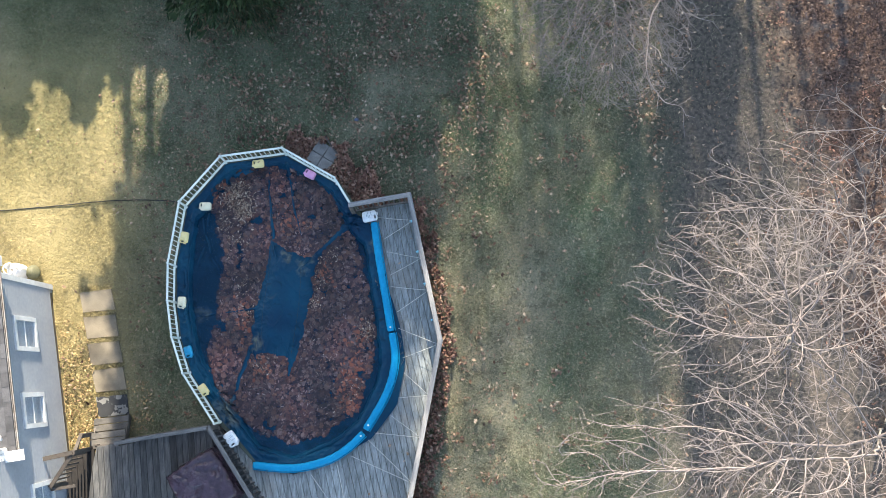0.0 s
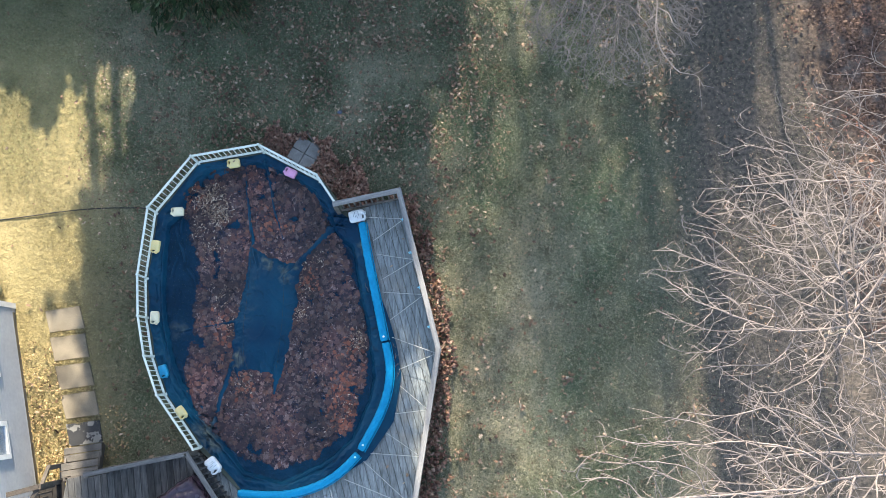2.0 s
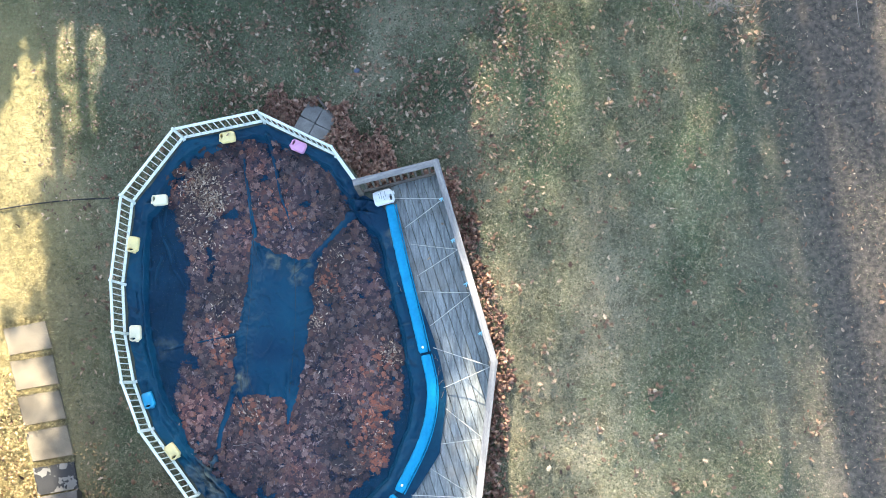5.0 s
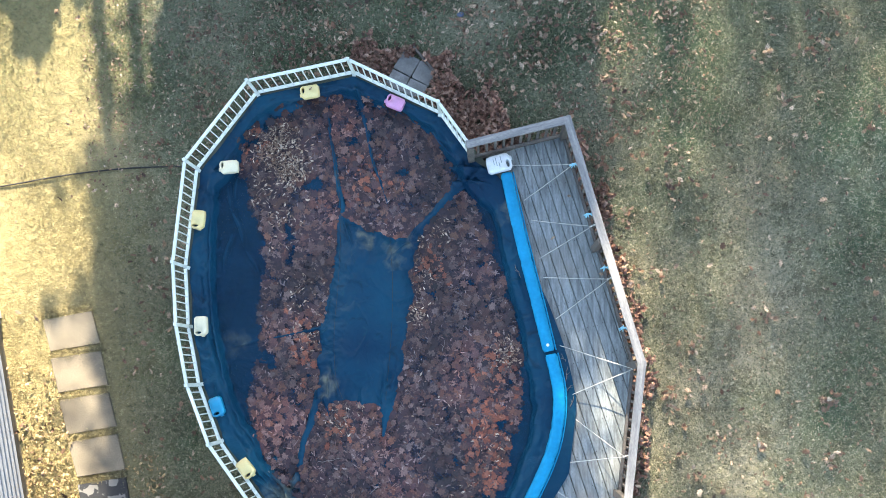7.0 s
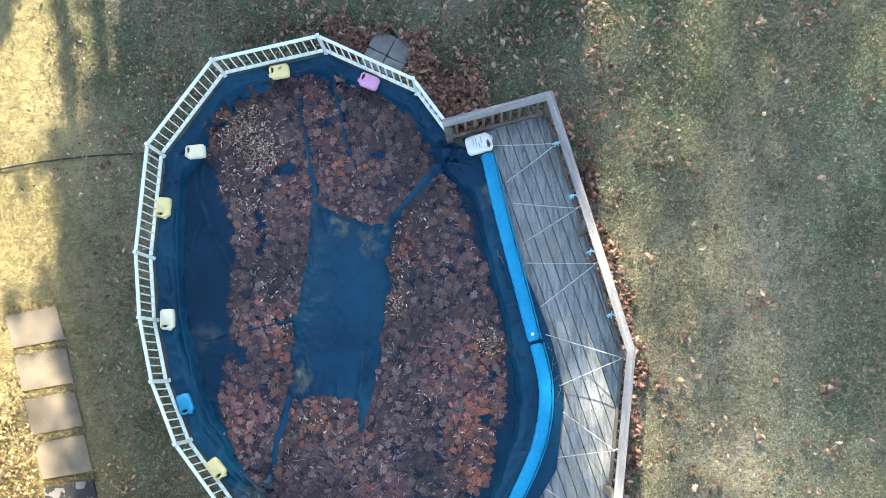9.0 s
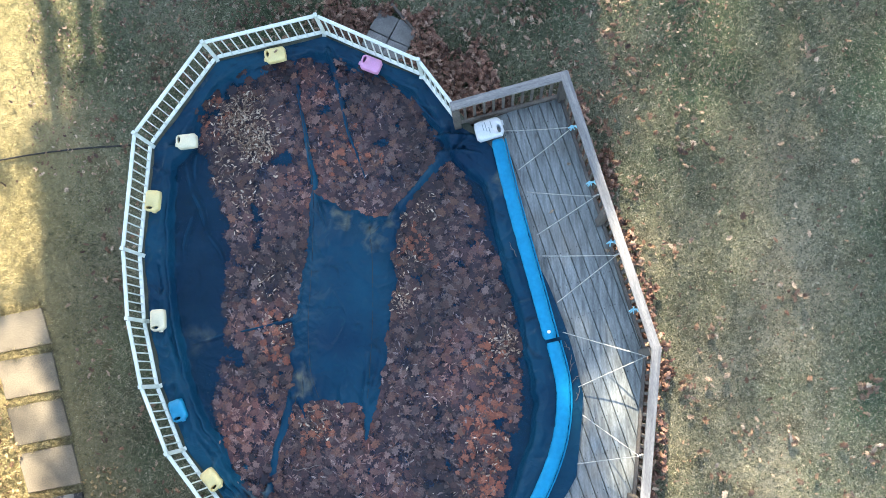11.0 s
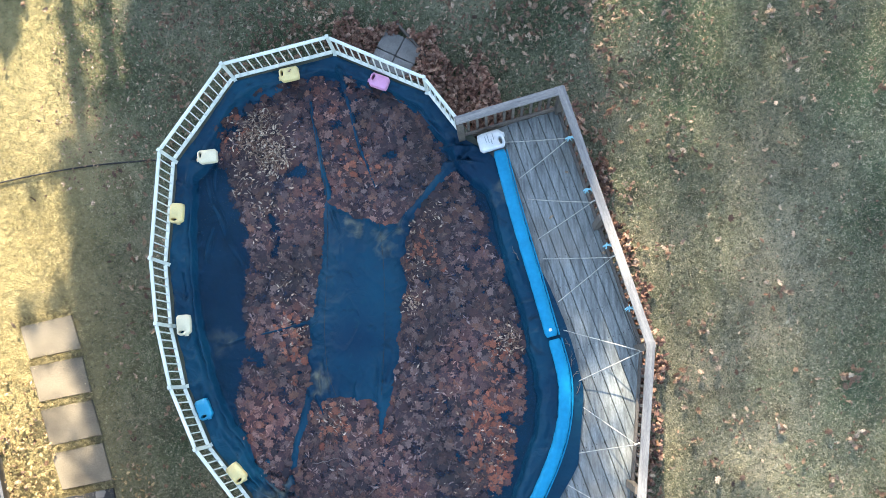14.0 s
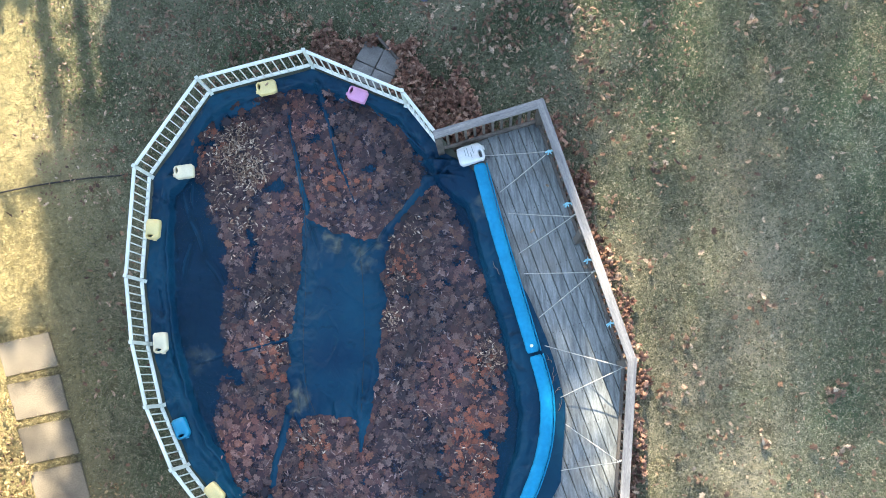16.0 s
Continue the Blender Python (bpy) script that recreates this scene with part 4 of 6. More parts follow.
def wet_leaves():
    rng = random.Random(5)

    def strew(count, lo, hi):
        out = []
        while len(out) < count:
            x, y = rng.uniform(-1.7, 2.4), rng.uniform(-3.4, 3.3)
            if leafy(x, y):
                out.append((x, y, tarp_z(x, y) + rng.uniform(lo, hi)))
        return out
    scatter_leaves("sunken_leaves", strew(5200, 0.0, 0.004), M_BED, "dark rotting leaves sunk on the pool tarp", (0.1, 0.2), 0.03, 0.03, seed=7, narrow=(0.8, 1.2), outline=WET_PLAN)
    scatter_leaves("wet_leaves", strew(7000, 0.001, 0.018), M_WET, "sodden brown maple and oak leaves lying thick on the pool tarp", (0.06, 0.165), 0.06, 0.06, seed=8, narrow=(0.65, 1.15), outline=WET_PLAN)
    scatter_leaves("leaf_crumbs", strew(2600, 0.02, 0.032), M_CRUMB, "small broken bits of brown leaf floating on the tarp", (0.03, 0.1), 0.1, 0.2, seed=28, narrow=(0.12, 0.5))
    spots = []
    for cx, cy, r, n in ((1.75, -1.8, 0.35, 120), (1.7, -2.5, 0.35, 110), (1.9, -1.0, 0.3, 60), (-0.35, -1.55, 0.2, 40), (-0.8, -0.5, 0.3, 60), (-1.3, 2.6, 0.25, 40), (0.3, 1.9, 0.3, 40), (1.1, 0.6, 0.25, 40)):
        for _ in range(n):
            x, y = cx + rng.gauss(0, r * 0.6), cy + rng.gauss(0, r * 0.8)
            if leafy(x, y):
                spots.append((x, y, tarp_z(x, y) + rng.uniform(0.012, 0.024)))
    scatter_leaves("rusty_leaves", spots, M_RUST, "rust-red leaves among the brown ones on the tarp", (0.05, 0.14), 0.1, 0.15, seed=38, narrow=(0.5, 1.1), outline=WET_PLAN)
    spots = []
    for cx, cy, r, n in ((-1.0, 2.45, 0.36, 620), (-0.78, 2.1, 0.26, 420), (-0.92, 1.25, 0.25, 110), (-1.2, 1.75, 0.3, 70), (0.85, -0.1, 0.16, 90), (0.95, 0.35, 0.3, 60), (2.08, -0.75, 0.22, 130), (1.8, -2.1, 0.3, 60),
                         (0.9, 0.9, 0.14, 60), (-0.7, -0.3, 0.25, 70), (-0.3, -1.5, 0.25, 60), (1.1, -1.3, 0.4, 25), (1.5, -2.7, 0.3, 50), (1.2, 1.0, 0.3, 50), (-0.7, 0.4, 0.3, 50)):
        for _ in range(n):
            x, y = cx + rng.gauss(0, r * 0.5), cy + rng.gauss(0, r * 0.55)
            if leafy(x, y):
                spots.append((x, y, tarp_z(x, y) + rng.uniform(0.025, 0.045)))
    scatter_leaves("drier_leaves", spots, M_PALE, "drier tan leaves standing out of the water on the tarp", (0.022, 0.075), 0.5, 0.7, seed=18, narrow=(0.15, 0.6))


wet_leaves()


# ---------------------------------------------------------------- water tubes along the deck side
def water_tube(points, label, far=True):
    t = thing("water_tube", points[0], label, "water tube", "water tubes on the pool cover")
    line = spline(points, 14)
    n = len(line)
    radii = [0.085 * min(1.0, 0.8 + 0.2 * min(i, n - 1 - i) / 2) * (1 + 0.02 * math.sin(i * 1.3)) * (0.93 if i % 11 == 6 else 1.0) for i in range(n)]
    bm = tube(line, radii, 14)
    for v in bm.verts:
        v.co.z = line[0].z + (v.co.z - line[0].z) * 0.72
    body = part("tube_body", bm, M_TUBE, t, smooth=True)
    for p in (line[n - 4] if far else line[3],):
        cap = tube([p + Vector((0, 0, 0.055)), p + Vector((0, 0, 0.075))], 0.022, 12)
        part("filler_cap", cap, M_WHITE, body, "white filler cap", smooth=False)
    seam = []
    for i in range(0, n):
        d = (line[min(i + 1, n - 1)] - line[max(i - 1, 0)]).normalized()
        seam.append(line[i] + Vector((d.y, -d.x, 0)) * -0.1 + Vector((0, 0, -0.03)))
    part("welded_seam", tube(seam, 0.012, 5), M_TUBE, body)


TUBE_Z = RIM_Z + 0.07
water_tube([(2.28, 1.74, TUBE_Z), (2.36, 1.1, TUBE_Z), (2.45, 0.49, TUBE_Z), (2.56, -0.2, TUBE_Z), (2.65, -0.8, TUBE_Z)], "long bright blue vinyl water tube on the pool edge")
water_tube([(2.67, -0.84, TUBE_Z), (2.73, -1.35, TUBE_Z), (2.66, -1.85, TUBE_Z), (2.46, -2.35, TUBE_Z), (2.05, -3.02, TUBE_Z)], "curved bright blue vinyl water tube on the pool edge")
water_tube([(2.0, -3.1, TUBE_Z), (1.6, -3.45, TUBE_Z), (1.12, -3.7, TUBE_Z), (0.4, -3.84, TUBE_Z), (-0.5, -3.76, TUBE_Z)], "bent bright blue vinyl water tube beside the deck", False)


# ---------------------------------------------------------------- jugs that hold the tarp down
def jug(at, yaw, material, label, big=1.0, tilt=0):
    """A flat-sided plastic jug lying on its side, with a handle hole and a cap."""
    j = thing("plastic_jug", (0, 0, 0), label, "jug", "jugs holding the tarp down")
    w, h, t = 0.185 * big, 0.27 * big, 0.12 * big
    hx, hy, n = w * 0.15, h * 0.335, 40               # middle of the handle opening
    bm = bmesh.new()

    def outline(a, grow):
        """Rounded rectangle with a sloping shoulder, met by a ray from the handle opening."""
        c, s = math.cos(a), math.sin(a)
        best = 9.0
        for nx, ny, d in ((1, 0, w / 2), (-1, 0, w / 2), (0, 1, h / 2), (0, -1, h / 2), (0.6, 0.8, h * 0.53), (-0.6, 0.8, h * 0.5), (0.707, -0.707, (w + h) * 0.325), (-0.707, -0.707, (w + h) * 0.325)):
            run = c * nx + s * ny
            if run > 1e-6:
                best = min(best, (d - grow - hx * nx - hy * ny) / run)
        return (hx + c * best, hy + s * best)

    rings = []
    for z, grow, hole in ((0.0, 0.018, 1.25), (0.014, 0.004, 1.1), (0.03, 0.0, 1.0), (t - 0.03, 0.0, 1.0), (t - 0.014, 0.004, 1.1), (t, 0.018, 1.25)):
        rings.append(([bm.verts.new((*outline(2 * math.pi * i / n, grow * big), z)) for i in range(n)],
                      [bm.verts.new((hx + math.cos(2 * math.pi * i / n) * w * 0.2 * hole, hy + math.sin(2 * math.pi * i / n) * h * 0.062 * hole, z)) for i in range(n)]))
    for i in range(n):
        k = (i + 1) % n
        bm.faces.new((rings[0][0][i], rings[0][0][k], rings[0][1][k], rings[0][1][i]))
        bm.faces.new((rings[-1][0][i], rings[-1][0][k], rings[-1][1][k], rings[-1][1][i]))
        for r0, r1 in zip(rings, rings[1:]):
            for side in (0, 1):
                bm.faces.new((r0[side][i], r0[side][k], r1[side][k], r1[side][i]))
    part("jug_body", bm, material, j, smooth=True, local=True)
    cap = tube([(-w * 0.16, h / 2 - 0.01, t / 2), (-w * 0.16, h / 2 + 0.014 * big, t / 2)], 0.026 * big, 16)
    part("cap", cap, material, j, local=True)
    if big > 1:
        for k, (x, y, l) in enumerate(((-0.1, -0.1, 0.5), (-0.1, -0.2, 0.35), (0.1, 0.0, 0.3), (-0.15, 0.1, 0.4))):
            part("printed_bar", box(bmesh.new(), (l * w, 0.007 * big, 0.002), Matrix.Translation((x * w, y * h, t + 0.0006))), M_DARK, j, local=True)
    j.matrix_basis = Matrix.Translation(at) @ pose(0, 0, 0, tilt, 0, yaw)
    return j


def jug_z(x, y):
    return max(tarp_z(x, y), tarp_z(x * 0.95, y * 0.95)) + 0.005


for x, y, yaw, m, lab in ((-0.42, 3.17, 95, M_YELLOW, "pale yellow plastic jug lying on the tarp"), (0.79, 2.9, 62, M_PINK, "pink plastic jug lying on the tarp"),
                          (-1.66, 2.19, 90, M_CREAM, "cream plastic jug lying on the navy tarp"), (-2.12, 1.45, 170, M_YELLOW, "pale yellow jug beside the pool fence"),
                          (-2.15, -0.06, 178, M_CREAM, "cream plastic jug beside the pool fence"), (-1.99, -1.19, 195, M_JUGBLUE, "blue plastic jug beside the pool fence"),
                          (-1.63, -2.06, 215, M_YELLOW, "pale yellow jug on the tarp near the deck")):
    jug((x, y, jug_z(x, y)), yaw, m, lab)
jug((2.19, 1.87, jug_z(2.1, 1.8) + 0.03), -80, M_JUGWHITE, "large white printed jug beside the blue water tube", 1.3)
jug((-0.98, -3.17, jug_z(-0.9, -3.1)), 215, M_JUGWHITE, "large white jug beside the deck railing", 1.3)


# ---------------------------------------------------------------- decks
def spans(s, d, nrm, poly, holes, lo=-9, hi=9, step=0.02):
    """Stretches of the line at offset s along d that lie in poly and outside the pool."""
    out, start = [], None
    t = lo
    while t <= hi:
        x, y = nrm.x * s + d.x * t, nrm.y * s + d.y * t
        ok = inside(x, y, poly) and not any(inside(x, y, h) for h in holes)
        if ok and start is None:
            start = t
        if not ok and start is not None:
            out.append((start, t))
            start = None
        t += step
    return out


def boards(deck, poly, holes, angle, z, material, width=0.14, gap=0.008):
    d = Vector((math.sin(radians(angle)), -math.cos(radians(angle)), 0))
    nrm = Vector((-d.y, d.x, 0))
    offs = [nrm.x * x + nrm.y * y for x, y in poly]
    s = min(offs)
    nails = []
    rng = random.Random(2)
    while s < max(offs):
        left, right = spans(s + gap / 2, d, nrm, poly, holes), spans(s + width - gap / 2, d, nrm, poly, holes)
        for a in left:
            for b in right:
                if min(a[1], b[1]) - max(a[0], b[0]) > 0.1:
                    c = [nrm * (s + gap / 2) + d * a[0], nrm * (s + width - gap / 2) + d * b[0], nrm * (s + width - gap / 2) + d * b[1], nrm * (s + gap / 2) + d * a[1]]
                    me = finish(prism([(p.x, p.y) for p in c], z - 0.035 + rng.uniform(-0.002, 0), z + rng.uniform(-0.003, 0.002), 0.004), "deck_board", material)
                    part("deck_board", me, None, deck)
                    t = math.ceil(max(a[0], b[0]) / 0.41) * 0.41
                    while t < min(a[1], b[1]) - 0.02:
                        for o in (0.03, width - 0.03):
                            p = nrm * (s + o) + d * (t + rng.uniform(-0.012, 0.012))
                            nails.append((p.x, p.y, z + 0.0035))
                        t += 0.41
        s += width
    bm = bmesh.new()
    for x, y, h in nails:
        bm.faces.new([bm.verts.new((x + math.cos(k * math.pi / 3) * 0.0065, y + math.sin(k * math.pi / 3) * 0.0065, h)) for k in range(6)])
    tagged(part("nail_heads", bm, M_IRON, deck), kind="stuff")


def railing(name, pts, z_foot, z_cap, label, hang=0.0, cap_wide=0.12, posts=True, iron=False, cap_wood=None):
    rail = thing(name, (*pts[0], z_foot), label, "railing")
    for i, (a, b) in enumerate(zip(pts, pts[1:])):
        pa, pb = Vector((*a, 0)), Vector((*b, 0))
        d = (pb - pa).normalized()
        out = Vector((-d.y, d.x, 0))
        cap = part("rail_cap", beam((-0.045, 0, 0), ((pb - pa).length + 0.045, 0, 0), cap_wide, 0.035, 0.006), cap_wood or M_RAIL, rail)
        cap.matrix_basis = Matrix.Translation((pa.x, pa.y, z_cap + 0.003 * i)) @ Matrix.Rotation(math.atan2(d.y, d.x), 4, "Z")
        part("upper_rail", beam(pa + Vector((0, 0, z_cap - 0.065)), pb + Vector((0, 0, z_cap - 0.065)), 0.035, 0.085), M_BAL, rail)
        part("lower_rail", beam(pa + Vector((0, 0, z_foot + 0.07)), pb + Vector((0, 0, z_foot + 0.07)), 0.035, 0.085), M_BAL, rail)
        n = max(2, round((pb - pa).length / 0.125))
        for k in range(1, n):
            p = pa.lerp(pb, k / n) + out * 0.036
            bm = beam(p + Vector((0, 0, z_foot - hang)), p + Vector((0, 0, z_cap - 0.02)), 0.035, 0.035, 0.003)
            part("baluster", bm, M_IRON if iron else M_BAL, rail)
        if posts:
            m = max(1, round((pb - pa).length / 1.7))
            for k in range(0 if i == 0 else 1, m + 1):
                p = pa.lerp(pb, k / m) - out * 0.03
                part("rail_post", box(bmesh.new(), (0.088, 0.088, z_cap - z_foot), Matrix.Translation((p.x, p.y, (z_cap + z_foot) / 2 - 0.02)) @ Matrix.Rotation(math.atan2(d.y, d.x), 4, "Z"), 0.005), M_BAL, rail)
    return rail


railing("deck_railing", [(1.80, 2.02), (3.13, 2.23), (3.775, -1.07), (2.70, -6.2)], DECK_Z, 2.06, "weathered grey wooden deck railing with square balusters", 0.12, 0.108)
railing("stair_railing", [(-1.33, -2.88), (0.55, -5.9)], DECK_Z, 2.06, "weathered wooden railing between the two decks", 0.1, 0.1, iron=True, cap_wood=M_OLDRAIL)
railing("side_railing", [(-3.35, -3.17), (-1.38, -2.88)], LOW_Z, 2.06, "weathered wooden railing beside the steps", 0.1, 0.088, cap_wood=M_OLDRAIL)


def deck_frame(deck, poly, z, deep):
    for a, b in zip(poly, poly[1:]):
        part("rim_joist", beam((*a, z - 0.04 - deep / 2), (*b, z - 0.04 - deep / 2), 0.04, deep), M_BAL, deck)
    for x, y in poly:
        g = ground_z(x, y) - 0.3
        part("deck_leg", box(bmesh.new(), (0.1, 0.1, z - 0.04 - g), Matrix.Translation((x, y, (z - 0.04 + g) / 2)), 0.005), M_BAL, deck)


# ---------------------------------------------------------------- house
def build_house():
    house = thing("house", (-7.5, -3, 0), "grey vinyl-sided house with white trim and shingled roof", "house")
    d = (HOUSE_B - HOUSE_A).normalized()
    out = Vector((-d.y, d.x, 0))
    eave, top = 3.3, 6.4
    step = 3.86            # where the taller south part begins, along the wall
    length = (HOUSE_B - HOUSE_A).length
    up = Vector((0, 0, 1))
    def slab(a, b, z0, z1, thick, off=0.0):
        pa, pb = HOUSE_A + d * a + out * off, HOUSE_A + d * b + out * off
        return [(p.x, p.y) for p in (pa, pb, pb - out * thick, pa - out * thick)]
    part("north_wall", prism(slab(0.02, 0.14, 0, 0, 6.0), -0.2, eave), M_SIDING, house)
    wall = part("east_wall", prism(slab(0, length, 0, 0, 0.15, -0.03), -0.2, eave), M_SIDING, house)
    part("upper_wall", prism(slab(step, length, 0, 0, 0.15, -0.03), eave, top), M_SIDING, house)
    course = 0.122
    windows = ((0.84, 1.62, 1.3, 2.5), (2.54, 3.32, 1.3, 2.5), (4.5, 6.05, 1.3, 2.5))
    for lo, hi, s0 in ((0.25, eave, 0.02), (eave, top, step)):
        z = lo
        while z < hi - 0.02:
            cuts = [s0]
            for w0, w1, z0, z1 in windows:
                if z + course > z0 and z < z1:
                    cuts += [w0, w1]
            cuts.append(length)
            for a, b in zip(cuts[::2], cuts[1::2]):
                bm = bmesh.new()
                rows = []
                for s in (a, b):
                    p = HOUSE_A + d * s
                    rows.append([bm.verts.new(p + out * o + up * zz) for o, zz in ((-0.03, z), (0.024, z), (-0.012, z + course), (-0.03, z + course))])
                for k in range(4):
                    bm.faces.new((rows[0][k], rows[1][k], rows[1][(k + 1) % 4], rows[0][(k + 1) % 4]))
                bm.faces.new(rows[0]), bm.faces.new(rows[1][::-1])
                part("siding_course", bm, M_SIDING, wall)
            z += course
    for w0, w1, z0, z1 in windows:
        win = part("window", prism(slab(w0 + 0.05, w1 - 0.05, 0, 0, 0.006, 0.004), z0 + 0.05, z1 - 0.05), M_GLASS, house)
        for a, b, c, e in ((w0, w1, z0, z0 + 0.1), (w0, w1, z1 - 0.1, z1), (w0, w0 + 0.1, z0 + 0.1, z1 - 0.1), (w1 - 0.1, w1, z0 + 0.1, z1 - 0.1)):
            part("window_frame", prism(slab(a, b, 0, 0, 0.09, 0.045), c, e, 0.004), M_TRIM, win)
        part("window_sash", prism(slab(w0 + 0.1, w1 - 0.1, 0, 0, 0.03, 0.015), (z0 + z1) / 2 - 0.016, (z0 + z1) / 2 + 0.016, 0.003), M_TRIM, win)
        part("blind", prism(slab(w0 + 0.09, w1 - 0.09, 0, 0, 0.01, -0.012), z0 + 0.09, z1 - 0.09), M_CURTAIN, win)
    part("corner_trim", prism(slab(-0.06, 0.06, 0, 0, 0.12, 0.03), 0, eave), M_TRIM, house)
    part("corner_trim", prism(slab(step - 0.06, step + 0.05, 0, 0, 0.12, 0.02), eave - 0.1, top), M_TRIM, house)
    part("foundation", prism(slab(-0.01, length, 0, 0, 0.2, -0.01), -0.2, 0.25), M_CONCRETE, house)
    # roof over the low part, rising to the west
    over, rise, run = 0.16, 0.42, 4.5
    roof = bmesh.new()
    a0, b0 = HOUSE_A + d * -0.2, HOUSE_A + d * (step - 0.03)
    ring = []
    for p in (a0, b0):
        e0, e1 = p + out * over + up * eave, p - out * run + up * (eave + rise * run)
        ring.append([roof.verts.new(v) for v in (e0, e1, e1 + up * 0.1, e0 + up * 0.1)])
    for k in range(4):
        roof.faces.new((ring[0][k], ring[1][k], ring[1][(k + 1) % 4], ring[0][(k + 1) % 4]))
    roof.faces.new(ring[0]), roof.faces.new(ring[1][::-1])
    deck = part("roof", roof, M_SHINGLE, house)
    length_low = (b0 - a0).length
    rng = random.Random(4)
    slope = Vector((-out.x, -out.y, rise)).normalized()
    nrm = d.cross(slope).normalized()
    if nrm.z < 0:
        nrm = -nrm
    k = 0
    while 0.145 * k < 2.3:
        s = -0.3 * rng.random()
        while s < length_low - 0.02:
            s0, s1 = max(s, 0), min(s + 0.3, length_low)
            if s1 - s0 > 0.05:
                bm = bmesh.new()
                base = a0 + out * over + up * (eave + 0.1) + slope * (0.145 * k)
                q = [base + d * (s0 + 0.004) , base + d * (s1 - 0.004), base + d * (s1 - 0.004) + slope * 0.16, base + d * (s0 + 0.004) + slope * 0.16]
                th = 0.008 + rng.random() * 0.004
                lo = [bm.verts.new(p) for p in q]
                hi = [bm.verts.new(p + nrm * (th if i < 2 else 0.003)) for i, p in enumerate(q)]
                bm.faces.new(lo[::-1]), bm.faces.new(hi)
                for i in range(4):
                    bm.faces.new((lo[i], lo[(i + 1) % 4], hi[(i + 1) % 4], hi[i]))
                part("shingle", bm, M_SHINGLE, deck)
            s += 0.3
        k += 1
    g0, g1 = a0 + out * (over + 0.06) + up * (eave + 0.05), b0 + out * (over + 0.06) + up * (eave + 0.05)
    gutter = bmesh.new()
    ring = []
    for p in (g0, g1):
        ring.append([gutter.verts.new(p + out * o + up * z) for o, z in ((-0.05, 0.02), (-0.05, -0.04), (-0.01, -0.04), (0.0, 0.02), (-0.008, 0.02), (-0.016, -0.032), (-0.042, -0.032), (-0.042, 0.02))])
    for i in range(8):
        gutter.faces.new((ring[0][i], ring[1][i], ring[1][(i + 1) % 8], ring[0][(i + 1) % 8]))
    gutter.faces.new(ring[0]), gutter.faces.new(ring[1][::-1])
    part("gutter", gutter, M_GUTTER, house, "weathered pale gutter along the eave")
    rk0 = a0 - d * 0.02 + out * (over + 0.02) + up * (eave + 0.03)
    part("rake_board", beam(rk0, rk0 + Vector((-out.x, -out.y, rise)) * run, 0.04, 0.22), M_TRIM, house)
    part("eave_return", prism([(p.x, p.y) for p in (a0 + out * 0.2 - d * 0.16, a0 + out * 0.2 + d * 0.06, a0 - out * 0.55 + d * 0.06, a0 - out * 0.55 - d * 0.16)], eave - 0.12, eave + 0.02, 0.01), M_TRIM, house)
    f0 = HOUSE_A + d * (step - 0.02) + out * 0.32 + up * (eave + 0.1)
    part("flashing", beam(f0, f0 + Vector((-out.x, -out.y, rise)) * run, 0.22, 0.12), M_TRIM, house, "white trim where the roof meets the wall")
    v = HOUSE_A + d * (step - 0.16) - out * 0.04 + up * (eave + 0.15)
    pipe = tube(spline([v, v + up * 0.3, v + up * 0.42 - d * 0.06, v + up * 0.45 - d * 0.2, v + up * 0.46 - d * 0.26 + out * 0.14], 6), 0.06, 12)
    part("vent_pipe", pipe, M_TRIM, house, "white bent vent pipe", smooth=True)
    # the rest of the roof, out of sight
    part("upper_roof", prism(slab(step, length + 0.2, 0, 0, 8, 0.2), top, top + 0.15), M_SHINGLE, house)


build_house()
low_deck = thing("low_deck", (-3, -4.5, 0), "weathered grey plank deck beside the house", "deck", kind="structure")
deck_frame(low_deck, LOW, LOW_Z, 0.18)
pool_deck = thing("pool_deck", (2.9, -2, 0), "weathered grey plank deck wrapped round the pool", "deck", kind="structure")
deck_frame(pool_deck, DECK[:6], DECK_Z, 0.18)


